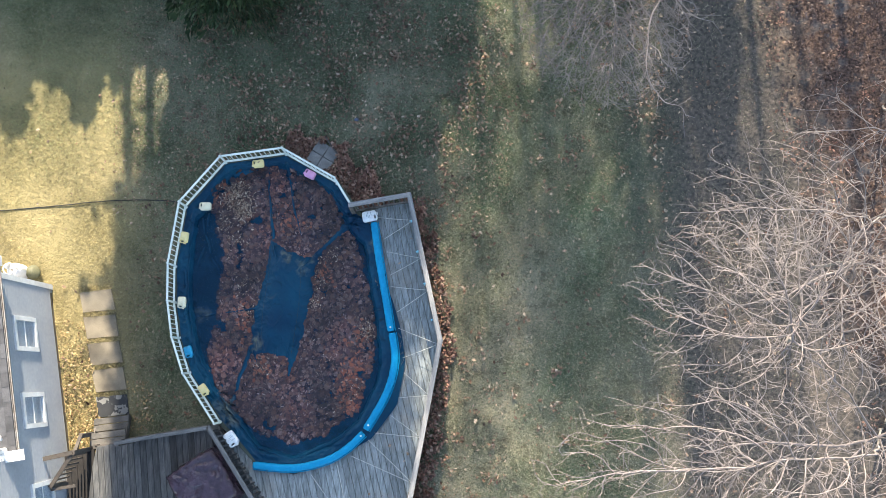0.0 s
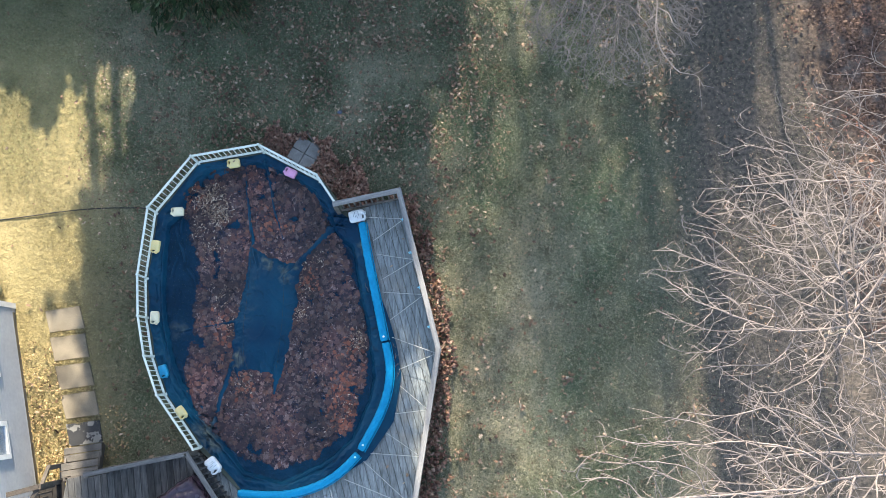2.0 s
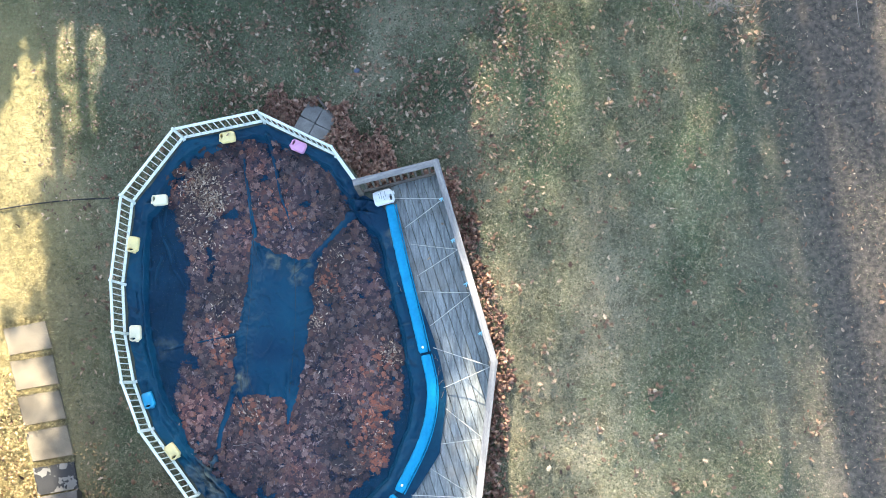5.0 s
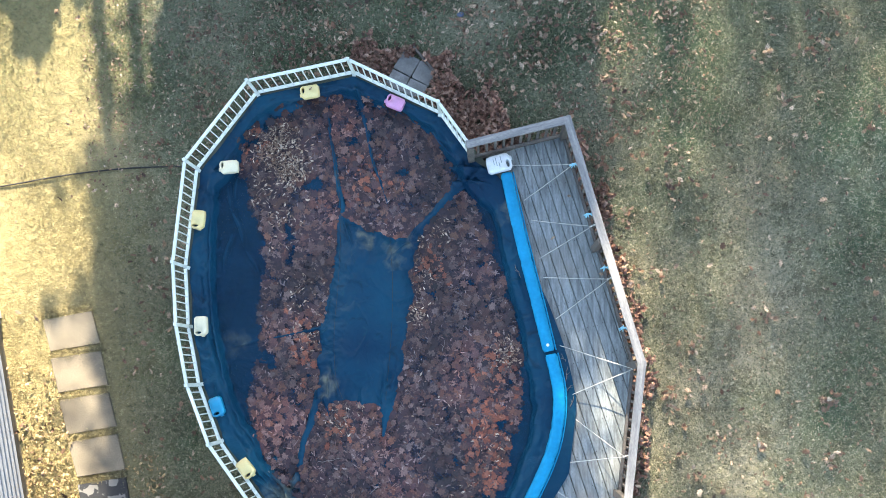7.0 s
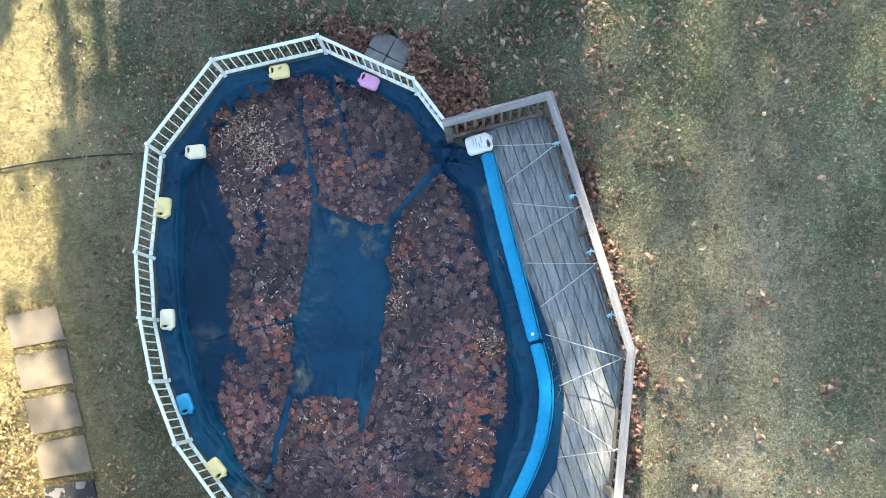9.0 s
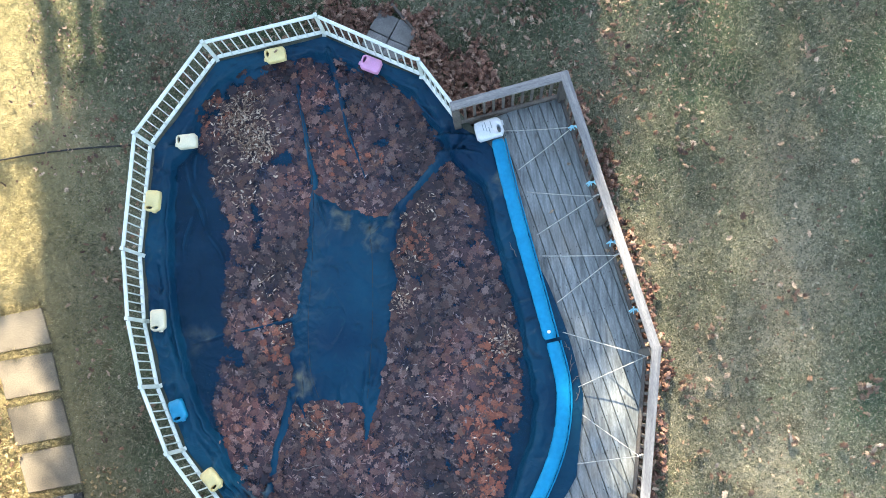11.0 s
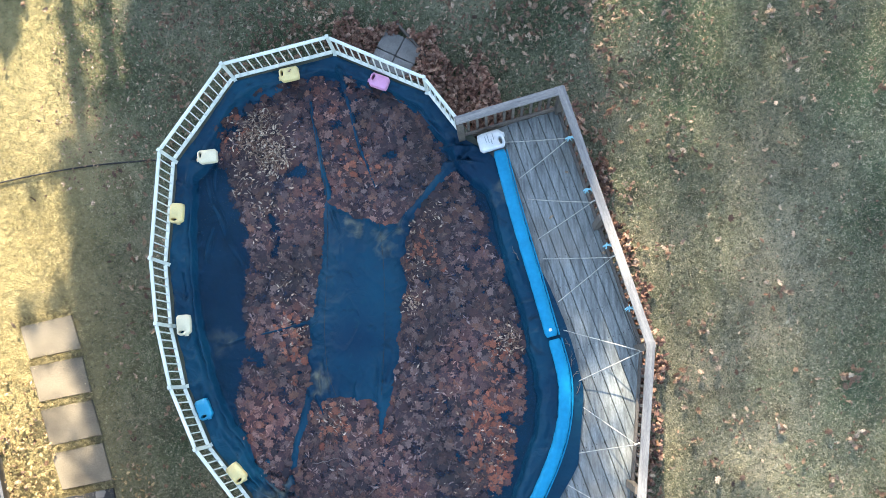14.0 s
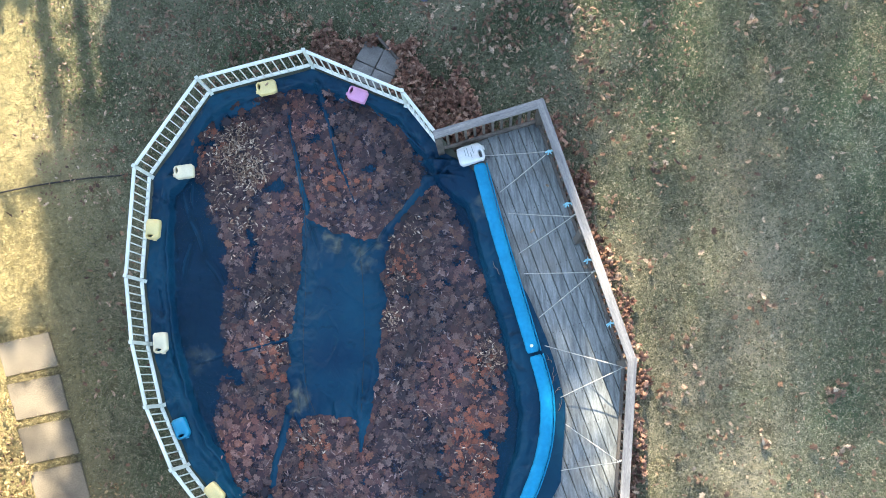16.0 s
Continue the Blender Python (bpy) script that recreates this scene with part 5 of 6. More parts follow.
# ---------------------------------------------------------------- steps, slabs, small things on the ground
def steps():
    st = thing("deck_steps", (-4.1, -3.0, 0), "weathered wooden steps up to the deck", "steps")
    for k, (y0, y1, z) in enumerate(((-3.02, -2.72, 0.33), (-3.34, -3.04, 0.57))):
        for e0, e1 in ((0.0, 0.48), (0.53, 1.0)):
            ya, yb = y0 + (y1 - y0) * e0, y0 + (y1 - y0) * e1
            part("tread", prism([(-4.44, ya + 0.012), (-3.62, ya + 0.1), (-3.62, yb + 0.1), (-4.44, yb + 0.012)], z - 0.04, z, 0.004), M_STEP, st)
        part("riser", prism([(-4.43, y0 - 0.008), (-3.63, y0 + 0.08), (-3.63, y0 + 0.097), (-4.43, y0 + 0.009)], 0, z - 0.04), M_BAL, st)
    for x, dy in ((-4.41, 0.012), (-3.66, 0.1)):
        part("stringer", beam((x, -2.74 + dy, 0.12), (x + 0.02, -3.36 + dy, 0.45), 0.04, 0.2), M_BAL, st)
    hr = thing("handrail", (-4.9, -3.5, LOW_Z), "dark weathered handrail with slats beside the steps", "railing")
    part("rail_cap", beam((-5.25, -3.55, 1.72), (-4.42, -3.38, 1.72), 0.1, 0.04), M_DARKWOOD, hr)
    part("rail_cap", beam((-4.42, -3.4, 1.70), (-4.95, -4.15, 1.55), 0.09, 0.04), M_DARKWOOD, hr)
    part("rail_cap", beam((-4.95, -4.2, 1.5), (-4.4, -4.12, 1.5), 0.07, 0.04), M_DARKWOOD, hr)
    part("rail_post", beam((-4.42, -3.38, 0), (-4.42, -3.38, 1.7), 0.09, 0.09), M_DARKWOOD, hr)
    part("rail_post", beam((-4.93, -4.15, 0), (-4.93, -4.15, 1.5), 0.09, 0.09), M_DARKWOOD, hr)
    part("rail_post", beam((-4.45, -3.05, 0), (-4.45, -3.05, 1.15), 0.09, 0.09), M_DARKWOOD, hr)
    part("rail_cap", beam((-4.45, -3.0, 1.1), (-4.42, -3.4, 1.6), 0.08, 0.04), M_DARKWOOD, hr)
    for k in range(7):
        t = (k + 0.5) / 7
        x, y = -4.42 - 0.5 * t, -3.4 - 0.74 * t
        part("slat", beam((x, y, LOW_Z), (x, y, 1.68 - 0.15 * t), 0.035, 0.035), M_DARKWOOD, hr)


steps()


def slab_thing(corners, material, label):
    t = prism(corners, -0.05, 0.065, 0.008)
    for v in t.verts:
        v.co.z += 0.01 * noise.noise(v.co * 3)
    tagged(new("paving_slab", finish(t, "paving_slab", material)), label, "paving slab", "slabs of the path")


EDGE = [((-4.97, 0.38), (-4.20, 0.46)), ((-4.86, -0.22), (-4.08, -0.16)), ((-4.75, -0.86), (-3.98, -0.8)), ((-4.63, -1.5), (-3.87, -1.43)), ((-4.5, -2.14), (-3.76, -2.08)), ((-4.42, -2.74), (-3.7, -2.67))]
for i, ((a0, a1), (b0, b1)) in enumerate(zip(EDGE, EDGE[1:])):
    g = 0.055
    slab_thing([(a0[0], a0[1] - g), (a1[0], a1[1] - g), (b1[0], b1[1] + g), (b0[0], b0[1] + g)][::-1], M_PATCHED if i == 4 else M_CONCRETE,
               "black-stained patchy slab at the foot of the steps" if i == 4 else "square tan concrete slab set in the grass")


def corner_paving():
    z = ground_z(1, 3.6)
    c, u, v = Vector((1.0, 3.5, 0)), Vector((0.84, -0.54, 0)).normalized(), Vector((0.54, 0.84, 0)).normalized()
    for i in (-1, 0):
        for j in (-1, 0):
            p = c + u * (0.31 * i + 0.155) + v * (0.31 * j + 0.155)
            bm = box(bmesh.new(), (0.3, 0.3, 0.1), Matrix.Translation((p.x, p.y, z + 0.05)) @ Matrix.Rotation(math.atan2(u.y, u.x), 4, "Z") @ pose(0, 0, 0, 2 * i, 2 * j, 1.5 * (i - j)), 0.008)
            tagged(new("paver", finish(bm, "paver", M_STONE)), "square grey stone paver among leaves by the pool", "paver", "pavers beside the pool")
    tagged(new("edging_board", finish(beam((1.08, 3.96, z + 0.12), (1.5, 3.34, z + 0.12), 0.035, 0.09), "edging_board", M_BAL)), "dark narrow board lying in leaves", "board")
    hose = spline([(-9, 2.3, 0.05), (-7.0, 2.38, 0.05), (-5.43, 2.49, 0.05), (-4.89, 2.54, 0.05), (-4.27, 2.58, 0.05), (-3.65, 2.59, 0.05), (-3.12, 2.57, 0.05), (-2.69, 2.53, 0.06), (-2.3, 2.35, 0.1)], 14)
    tagged(new("garden_hose", finish(tube(hose, 0.0125, 8), "garden_hose", M_HOSE, True)), "thin black hose lying across the lawn", "hose")
    toy = bmesh.new()
    bmesh.ops.create_icosphere(toy, subdivisions=2, radius=0.05, matrix=Matrix.Translation((1.83, 4.4, ground_z(1.8, 4.4) + 0.04)) @ Matrix.Diagonal((1.2, 0.8, 0.5, 1)))
    for w in toy.verts:
        w.co += Vector((0.02, 0.02, 0.015)) * noise.noise(w.co * 14)
    tagged(new("crumpled_wrapper", finish(toy, "crumpled_wrapper", mat("faded_blue_wrap", (0.12, 0.15, 0.22), rough=0.5, scale=20))), "faded blue crumpled wrapper on the grass", "litter")


corner_paving()


def covered_table():
    t = thing("covered_table", (-1.75, -4.3, LOW_Z), "square table under a shiny purple-brown cover", "covered table")
    bm = bmesh.new()
    turn = Matrix.Rotation(radians(32), 4, "Z")
    n, rows = 120, []
    levels = [(0.02 + 0.54 * k / 16, 1.02 - 0.05 * (k / 16) ** 2) for k in range(17)] + [(0.6, 0.93), (0.625, 0.85), (0.65, 0.6), (0.67, 0.25), (0.68, 0.02)]
    for level, (s, z) in enumerate(levels):
        ring = []
        for i in range(n):
            a = 2 * math.pi * i / n
            r = s / max(abs(math.cos(a)), abs(math.sin(a))) ** 0.85
            fl = 1 + (0.02 * math.sin(a * 9 + 0.2 * level) + 0.015 * math.sin(a * 17) if z < 0.8 else 0.0)
            p = Vector((math.cos(a) * r * fl, math.sin(a) * r * fl, z * 0.75))
            crease = abs(noise.noise((p.x * 2.2 + p.y * 1.4, p.y * 2.2 - p.x * 1.1, 3))) + 0.5 * abs(noise.noise((p.x * 5 + 2, p.y * 6, 7)))
            p.z -= 0.3 * max(0, 0.2 - crease) * (z > 0.8) - 0.03 * noise.noise((p.x * 1.5, p.y * 1.5, 4))
            ring.append(bm.verts.new(turn @ p + Vector((-1.6, -4.18, LOW_Z))))
        rows.append(ring)
    bm.faces.new(rows[0])
    for r0, r1 in zip(rows, rows[1:]):
        for i in range(n):
            bm.faces.new((r0[i], r1[i], r1[(i + 1) % n], r0[(i + 1) % n]))
    part("cover", bm, M_COVER, t, smooth=True)


covered_table()


def gas_tank():
    x, y = -6.33, 0.84
    t = thing("gas_tank", (x, y, 0), "white rounded gas tank beside the house corner", "gas tank")
    prof = [(0.02, 0.72), (0.1, 0.71), (0.15, 0.67), (0.175, 0.6), (0.18, 0.52), (0.18, 0.22), (0.16, 0.12), (0.12, 0.06)]
    bm = bmesh.new()
    rings = [[bm.verts.new((x + math.cos(a) * r, y + math.sin(a) * r, z)) for a in (2 * math.pi * i / 24 for i in range(24))] for r, z in prof]
    bm.faces.new(rings[0]), bm.faces.new(rings[-1][::-1])
    for r0, r1 in zip(rings, rings[1:]):
        for i in range(24):
            bm.faces.new((r0[i], r1[i], r1[(i + 1) % 24], r0[(i + 1) % 24]))
    part("tank_body", bm, M_TRIM, t, smooth=True)
    ring = [(x + 0.13 * math.cos(2 * math.pi * k / 20), y + 0.13 * math.sin(2 * math.pi * k / 20), 0.92) for k in range(21)]
    part("handle_ring", tube(ring, 0.016, 8), M_TRIM, t, smooth=True)
    for k in range(3):
        a0 = 2.1 * k
        arc = bmesh.new()
        rows = [[arc.verts.new((x + r * math.cos(a0 + 0.09 * q), y + r * math.sin(a0 + 0.09 * q), z)) for r, z in ((0.124, 0.69), (0.136, 0.69), (0.136, 0.92), (0.124, 0.92))] for q in range(11)]
        for r0, r1 in zip(rows, rows[1:]):
            for q in range(4):
                arc.faces.new((r0[q], r0[(q + 1) % 4], r1[(q + 1) % 4], r1[q]))
        arc.faces.new(rows[0]), arc.faces.new(rows[-1][::-1])
        part("collar_plate", arc, M_TRIM, t)
    part("valve", tube([(x, y, 0.7), (x, y, 0.8), (x + 0.05, y, 0.82)], [0.03, 0.028, 0.02], 10), M_GUTTER, t, "dull brass valve")
    part("foot_ring", tube([(x, y, 0.0), (x, y, 0.12)], 0.15, 16), M_TRIM, t)
    d = bmesh.new()
    bmesh.ops.create_uvsphere(d, u_segments=24, v_segments=12, radius=0.17, matrix=Matrix.Translation((-6.05, 0.83, 0.2)) @ Matrix.Diagonal((1, 1, 1.05, 1)))
    for v in d.verts:
        v.co += Vector((0.03, 0.03, 0.02)) * noise.noise(v.co * 5)
    tagged(new("covered_grill", finish(d, "covered_grill", M_OLIVE, True)), "small round thing under an olive cover beside the tank", "covered grill")


gas_tank()


# ---------------------------------------------------------------- tie cords
def tie_cords():
    # tarp edge to railing and back, in zigzags
    runs = [((2.36, 1.86), (3.2, 1.72), (2.5, 1.34)), ((2.57, 1.05), (3.37, 0.84), (2.64, 0.5)), ((2.67, 0.23), (3.53, 0.1), (2.79, -0.36)),
            ((2.81, -0.73), (3.73, -1.13), (2.92, -1.41)), ((2.93, -1.75), (3.5, -2.27), (2.79, -2.32)), ((2.6, -2.7), (3.3, -3.2), (2.25, -3.1)), ((2.1, -3.25), (3.1, -4.2), (1.7, -3.6)),
            ((1.4, -3.8), (1.7, -5.2), (0.8, -4.0))]
    for i, (a, b, c) in enumerate(runs):
        cord = thing("tie_cord", (*b, DECK_Z + 0.3), "white cord tying the tarp to the deck railing", "cord", "cords tying the tarp")
        za, zb = DECK_Z + 0.06, DECK_Z + 0.42
        pts = []
        for p, q, zp, zq in ((a, b, za, zb), (b, c, zb, za)):
            for k in range(9):
                t = k / 8
                pts.append((p[0] + (q[0] - p[0]) * t, p[1] + (q[1] - p[1]) * t, zp + (zq - zp) * t - 0.03 * math.sin(math.pi * t)))
            if p is a:
                pts.pop()
        part("cord", tube(pts, 0.0065, 6), M_ROPE, cord)
        knot = bmesh.new()
        for k in range(3):
            bmesh.ops.create_icosphere(knot, subdivisions=1, radius=0.016, matrix=Matrix.Translation((b[0] - 0.02 + 0.025 * k, b[1] + 0.008 * k, zb)) @ Matrix.Diagonal((1.2, 0.8, 0.8, 1)))
        part("knot", knot, M_ROPE, cord, smooth=True)
    rng = random.Random(31)
    for x, y in ((3.17, 1.68), (3.3, 0.98), (3.45, 0.24), (3.61, -0.58)):
        tie = thing("rope_knot", (x, y, 1.75), "frayed light blue rope knotted round a railing baluster", "rope", "blue knots on the railing")
        loop = [(x + 0.085 + 0.03 * math.cos(a), y + 0.03 * math.sin(a), 1.75 + 0.008 * math.sin(2 * a)) for a in (2 * math.pi * k / 12 for k in range(13))]
        part("loop", tube(loop, 0.009, 6), M_BLUEROPE, tie, smooth=True)
        part("bow", tube([(x - 0.045, y - 0.012, 1.75), (x, y + 0.006, 1.762), (x + 0.06, y, 1.75)], [0.008, 0.016, 0.01], 7), M_BLUEROPE, tie, smooth=True)
        for _ in range(3):
            a = rng.uniform(0.9, 2.3) * rng.choice((-1, 1))
            end = (x + 0.05 * math.cos(a), y + 0.045 * math.sin(a), 1.735)
            part("loose_end", tube([(x, y, 1.757), ((x + end[0]) / 2 + 0.005, (y + end[1]) / 2, 1.757), end], [0.009, 0.008, 0.005], 6), M_BLUEROPE, tie, smooth=True)


tie_cords()


def twigs():
    rng = random.Random(77)
    for x, y, a, size in ((2.86, -1.12, 80, 0.22), (2.9, -1.3, 40, 0.14), (2.84, -0.9, 120, 0.12), (2.9, -1.5, 65, 0.16), (2.32, 0.35, 110, 0.2), (-0.5, -2.05, 5, 0.34), (0.1, -2.5, 30, 0.2), (1.2, -0.6, 75, 0.16)):
        d = Vector((math.cos(radians(a)), math.sin(radians(a)), 0))
        side = Vector((-d.y, d.x, 0))
        lift = 0.03 if x < 2.3 else 0.012
        line = [Vector((x, y, 0)) + d * size * (k / 5 - 0.5) + side * rng.uniform(-0.012, 0.012) for k in range(6)]
        level = max(tarp_z(p.x, p.y) for p in line) + lift
        t = thing("twig", (x, y, level), "thin dry grey twig lying on the tarp", "twig", "twigs on the tarp")
        part("stem", tube([(p.x, p.y, level) for p in line], [0.0045, 0.0045, 0.004, 0.0035, 0.003, 0.002], 6), M_TWIG, t, smooth=True)
        p = line[2]
        q = p + d * size * 0.22 + side * size * rng.choice((-0.2, 0.2))
        part("side_shoot", tube([(p.x, p.y, level), ((p.x + q.x) / 2, (p.y + q.y) / 2, level + 0.008), (q.x, q.y, level + 0.012)], [0.003, 0.0025, 0.0015], 5), M_TWIG, t, smooth=True)


twigs()


# ---------------------------------------------------------------- trees
def bare_tree(at, height, spread, seed, label, lean=(0, 0), start=0.55, thick=0.17, limbs=7):
    """A leafless tree: a tapered trunk, rising limbs, and twigs."""
    rng = random.Random(seed)
    tree = thing("bare_tree", at, label, "tree", "bare trees of the wood edge")
    base = Vector(at)
    trunk_top = base + Vector((lean[0], lean[1], height * 0.8))
    trunk = [base.lerp(trunk_top, k / 8) + Vector((rng.gauss(0, 0.05), rng.gauss(0, 0.05), 0)) * (k > 0) for k in range(9)]
    part("trunk", tube(trunk, [thick * (1 - 0.85 * k / 8) + 0.012 for k in range(9)], 10), M_BARK, tree, smooth=True)
    verts, faces = [], []

    def add(pts, r0, r1, sides):
        side, rings = None, []
        for i, p in enumerate(pts):
            d = (pts[min(i + 1, len(pts) - 1)] - pts[max(i - 1, 0)]).normalized()
            if side is None:
                side = d.orthogonal().normalized()
            side = (side - d * side.dot(d)).normalized()
            up = d.cross(side)
            r = r0 + (r1 - r0) * i / (len(pts) - 1)
            rings.append(len(verts))
            for k in range(sides):
                a = 2 * math.pi * k / sides
                q = p + (side * math.cos(a) + up * math.sin(a)) * r
                verts.append((q.x, q.y, q.z))
        for a, b in zip(rings, rings[1:]):
            for k in range(sides):
                faces.append((a + k, a + (k + 1) % sides, b + (k + 1) % sides, b + k))

    bend = (0.13, 0.2, 0.26, 0.3)

    def grow(p, d, length, r, level):
        n = 6 if level < 2 else 4
        pts = [p]
        for k in range(n):
            d = (d + Vector((rng.gauss(0, bend[level]), rng.gauss(0, bend[level]), rng.gauss(0.02, 0.12)))).normalized()
            pts.append(pts[-1] + d * length / n)
        add(pts, r, r * (0.4 if level < 3 else 0.6), 5 if level < 2 else 3)
        if level >= 3:
            return
        kids = (9, 8, 5)[level]
        for k in range(kids):
            t = 0.22 + 0.78 * (k + rng.random()) / kids
            i = min(int(t * n), n - 1)
            q = pts[i].lerp(pts[i + 1], t * n - i)
            e = (pts[i + 1] - pts[i]).normalized()
            o = e.orthogonal()
            o.rotate(Matrix.Rotation(rng.uniform(0, 2 * math.pi), 3, e))
            o.z *= 0.6
            dd = (e * rng.uniform(0.5, 1.0) + o * rng.uniform(0.5, 1.0)).normalized()
            grow(q, dd, length * rng.uniform(0.26, 0.46), max(r * 0.52, 0.006), level + 1)

    for k in range(limbs):
        t = start + (1 - start) * k / (limbs - 1)
        i = min(int(t * 8), 7)
        p = trunk[i].lerp(trunk[i + 1], t * 8 - i)
        a = k * 2.4 + rng.uniform(-0.4, 0.4)
        flat = rng.uniform(0.25, 0.6) + 0.5 * (t - start)
        d = Vector((math.cos(a), math.sin(a), flat)).normalized()
        grow(p, d, spread * rng.uniform(0.75, 1.1), max(0.027, thick * 0.3) * (1.1 - 0.5 * t), 0)
    me = soup("crown", verts, faces, M_TWIG, smooth=True)
    part("crown", me, None, tree)
    return tree


def crown_tree(base, hub, centre, radii, count, seed, label, tip=0.0055, thick=0.06, kill=0.2, step=0.11, spurs=0.5, droop=0.0):
    """A leafless tree whose branches spread until they fill the room of its crown."""
    g = np.random.default_rng(seed)
    tree = thing("bare_tree", base, label, "tree", "bare trees of the wood edge")
    b, h = np.array(base, float), np.array(hub, float)
    n = 14
    sway = g.normal(0, 0.05, (n + 1, 3)).cumsum(0) * 0.5
    sway -= np.linspace(0, 1, n + 1)[:, None] * sway[-1]
    trunk = [Vector(b + (h - b) * k / n + sway[k]) for k in range(n + 1)]
    u = g.normal(0, 1, (count, 3))
    u *= (g.uniform(0.03, 1, count) ** 0.4 / np.linalg.norm(u, axis=1))[:, None]
    goal = np.array(centre) + u * np.array(radii)
    goal[:, 2] -= droop * (u[:, 0] ** 2 + u[:, 1] ** 2)
    nodes, parent = [h], [-1]
    best, near = np.linalg.norm(goal - h, axis=1), np.zeros(count, int)
    alive = np.ones(count, bool)
    grown = {}
    for _ in range(110):
        pull = {}
        for a in np.nonzero(alive)[0]:
            pull.setdefault(int(near[a]), []).append(a)
        fresh = []
        for k, who in pull.items():
            grown[k] = grown.get(k, 0) + 1
            if grown[k] > 3 and k:
                alive[who] = False
                continue
            v = goal[who] - nodes[k]
            v = (v / (np.linalg.norm(v, axis=1)[:, None] + 1e-6)).sum(0)
            v = v / (np.linalg.norm(v) + 1e-6) + g.normal(0, 0.15, 3)
            if parent[k] >= 0:
                w = nodes[k] - nodes[parent[k]]
                v = v + 0.8 * w / (np.linalg.norm(w) + 1e-6)
            p = nodes[k] + v / (np.linalg.norm(v) + 1e-6) * step
            nodes.append(p), parent.append(k), fresh.append(len(nodes) - 1)
        if not fresh or len(nodes) > 9000:
            break
        new_p = np.array([nodes[f] for f in fresh])
        idx = np.nonzero(alive)[0]
        dist = np.linalg.norm(goal[idx, None, :] - new_p[None], axis=2)
        m = dist.argmin(1)
        dm = dist[np.arange(len(idx)), m]
        closer = dm < best[idx]
        best[idx[closer]], near[idx[closer]] = dm[closer], np.array(fresh)[m[closer]]
        alive &= best > kill
        if not alive.any():
            break
    for k in range(len(nodes)):                    # short spurs near the ends
        if k and g.random() < spurs:
            w = nodes[k] - nodes[parent[k]]
            v = w / (np.linalg.norm(w) + 1e-6) * 0.7 + g.normal(0, 0.55, 3)
            v /= np.linalg.norm(v)
            L = g.uniform(0.08, 0.3)
            nodes.append(nodes[k] + v * L * 0.5), parent.append(k)
            nodes.append(nodes[-1] + (v + g.normal(0, 0.25, 3)) * L * 0.5), parent.append(len(nodes) - 2)
    total = len(nodes)
    area, heavy, kids = np.zeros(total), np.full(total, -1), [[] for _ in range(total)]
    rad = np.zeros(total)
    for k in range(total - 1, -1, -1):
        rad[k] = max(tip, area[k] ** (1 / 3.3))
        if parent[k] >= 0:
            area[parent[k]] += rad[k] ** 3.3
            kids[parent[k]].append(k)
    rad = np.minimum(rad, thick)
    verts, faces = [], []
    for k in range(total):
        for c in kids[k]:
            if k and c == max(kids[k], key=lambda q: rad[q]):
                continue                            # goes on an earlier branch
            chain = [k, c]
            while kids[chain[-1]]:
                chain.append(max(kids[chain[-1]], key=lambda q: rad[q]))
            sides = 6 if rad[c] > 0.018 else 4 if rad[c] > tip * 1.3 else 3
            side, rings = None, []
            pts = [Vector(nodes[q]) for q in chain]
            for q, p in enumerate(pts):
                d = (pts[min(q + 1, len(pts) - 1)] - pts[max(q - 1, 0)]).normalized()
                side = d.orthogonal().normalized() if side is None else (side - d * side.dot(d)).normalized()
                up = d.cross(side)
                r = rad[chain[max(q, 1)]] * (0.55 if q == len(pts) - 1 else 1)
                rings.append(len(verts))
                for e in range(sides):
                    a = 2 * math.pi * e / sides
                    w = p + (side * math.cos(a) + up * math.sin(a)) * r
                    verts.append((w.x, w.y, w.z))
            for r0, r1 in zip(rings, rings[1:]):
                for e in range(sides):
                    faces.append((r0 + e, r0 + (e + 1) % sides, r1 + (e + 1) % sides, r1 + e))
    part("trunk", tube(trunk, [thick * (1.9 - 0.9 * k / n) for k in range(n + 1)], 10), M_BARK, tree, smooth=True)
    part("crown", soup("crown", verts, faces, M_TWIG, smooth=True), None, tree)
    return tree


crown_tree((12.0, -1.2, 0.75), (8.25, -1.5, 11.5), (7.95, -1.0, 12.2), (1.9, 1.4, 0.75), 2100, 11, "leafless tree with pale grey branching limbs", 0.0033, 0.018, 0.15, 0.1, 0.8, 0.5)
crown_tree((14.0, -3.25, 0.75), (9.0, -2.9, 12.0), (6.85, -2.95, 12.9), (2.1, 0.9, 0.5), 1900, 23, "leafless tree with long pale limbs at the wood edge", 0.0033, 0.0135, 0.15, 0.1, 0.8)
crown_tree((14.9, 1.8, 0.75), (10.3, 0.3, 9.4), (9.1, 0.45, 10.2), (1.9, 1.2, 0.8), 1300, 31, "leafless tree with long thin pale twigs", 0.003, 0.011, 0.18, 0.14, 0.5)
crown_tree((14.2, -3.0, 0.75), (11.3, -2.9, 7.4), (9.9, -2.9, 8.8), (2.4, 2.0, 1.0), 750, 47, "leafless tree standing inside the wood edge", 0.0045, 0.022, 0.18, 0.12, 0.7)
crown_tree((12.6, 0.6, 0.75), (10.6, -0.1, 8.0), (9.8, -0.5, 9.0), (1.9, 1.5, 0.8), 650, 49, "leafless tree with dense grey twigs", 0.0045, 0.02, 0.18, 0.12, 0.7)
crown_tree((8.1, 8.6, 0.7), (7.6, 7.3, 3.4), (7.35, 5.6, 4.4), (1.9, 2.1, 0.8), 3800, 53, "small leafless tree with fine grey twigs", 0.0042, 0.011, 0.1, 0.1, 0.9)
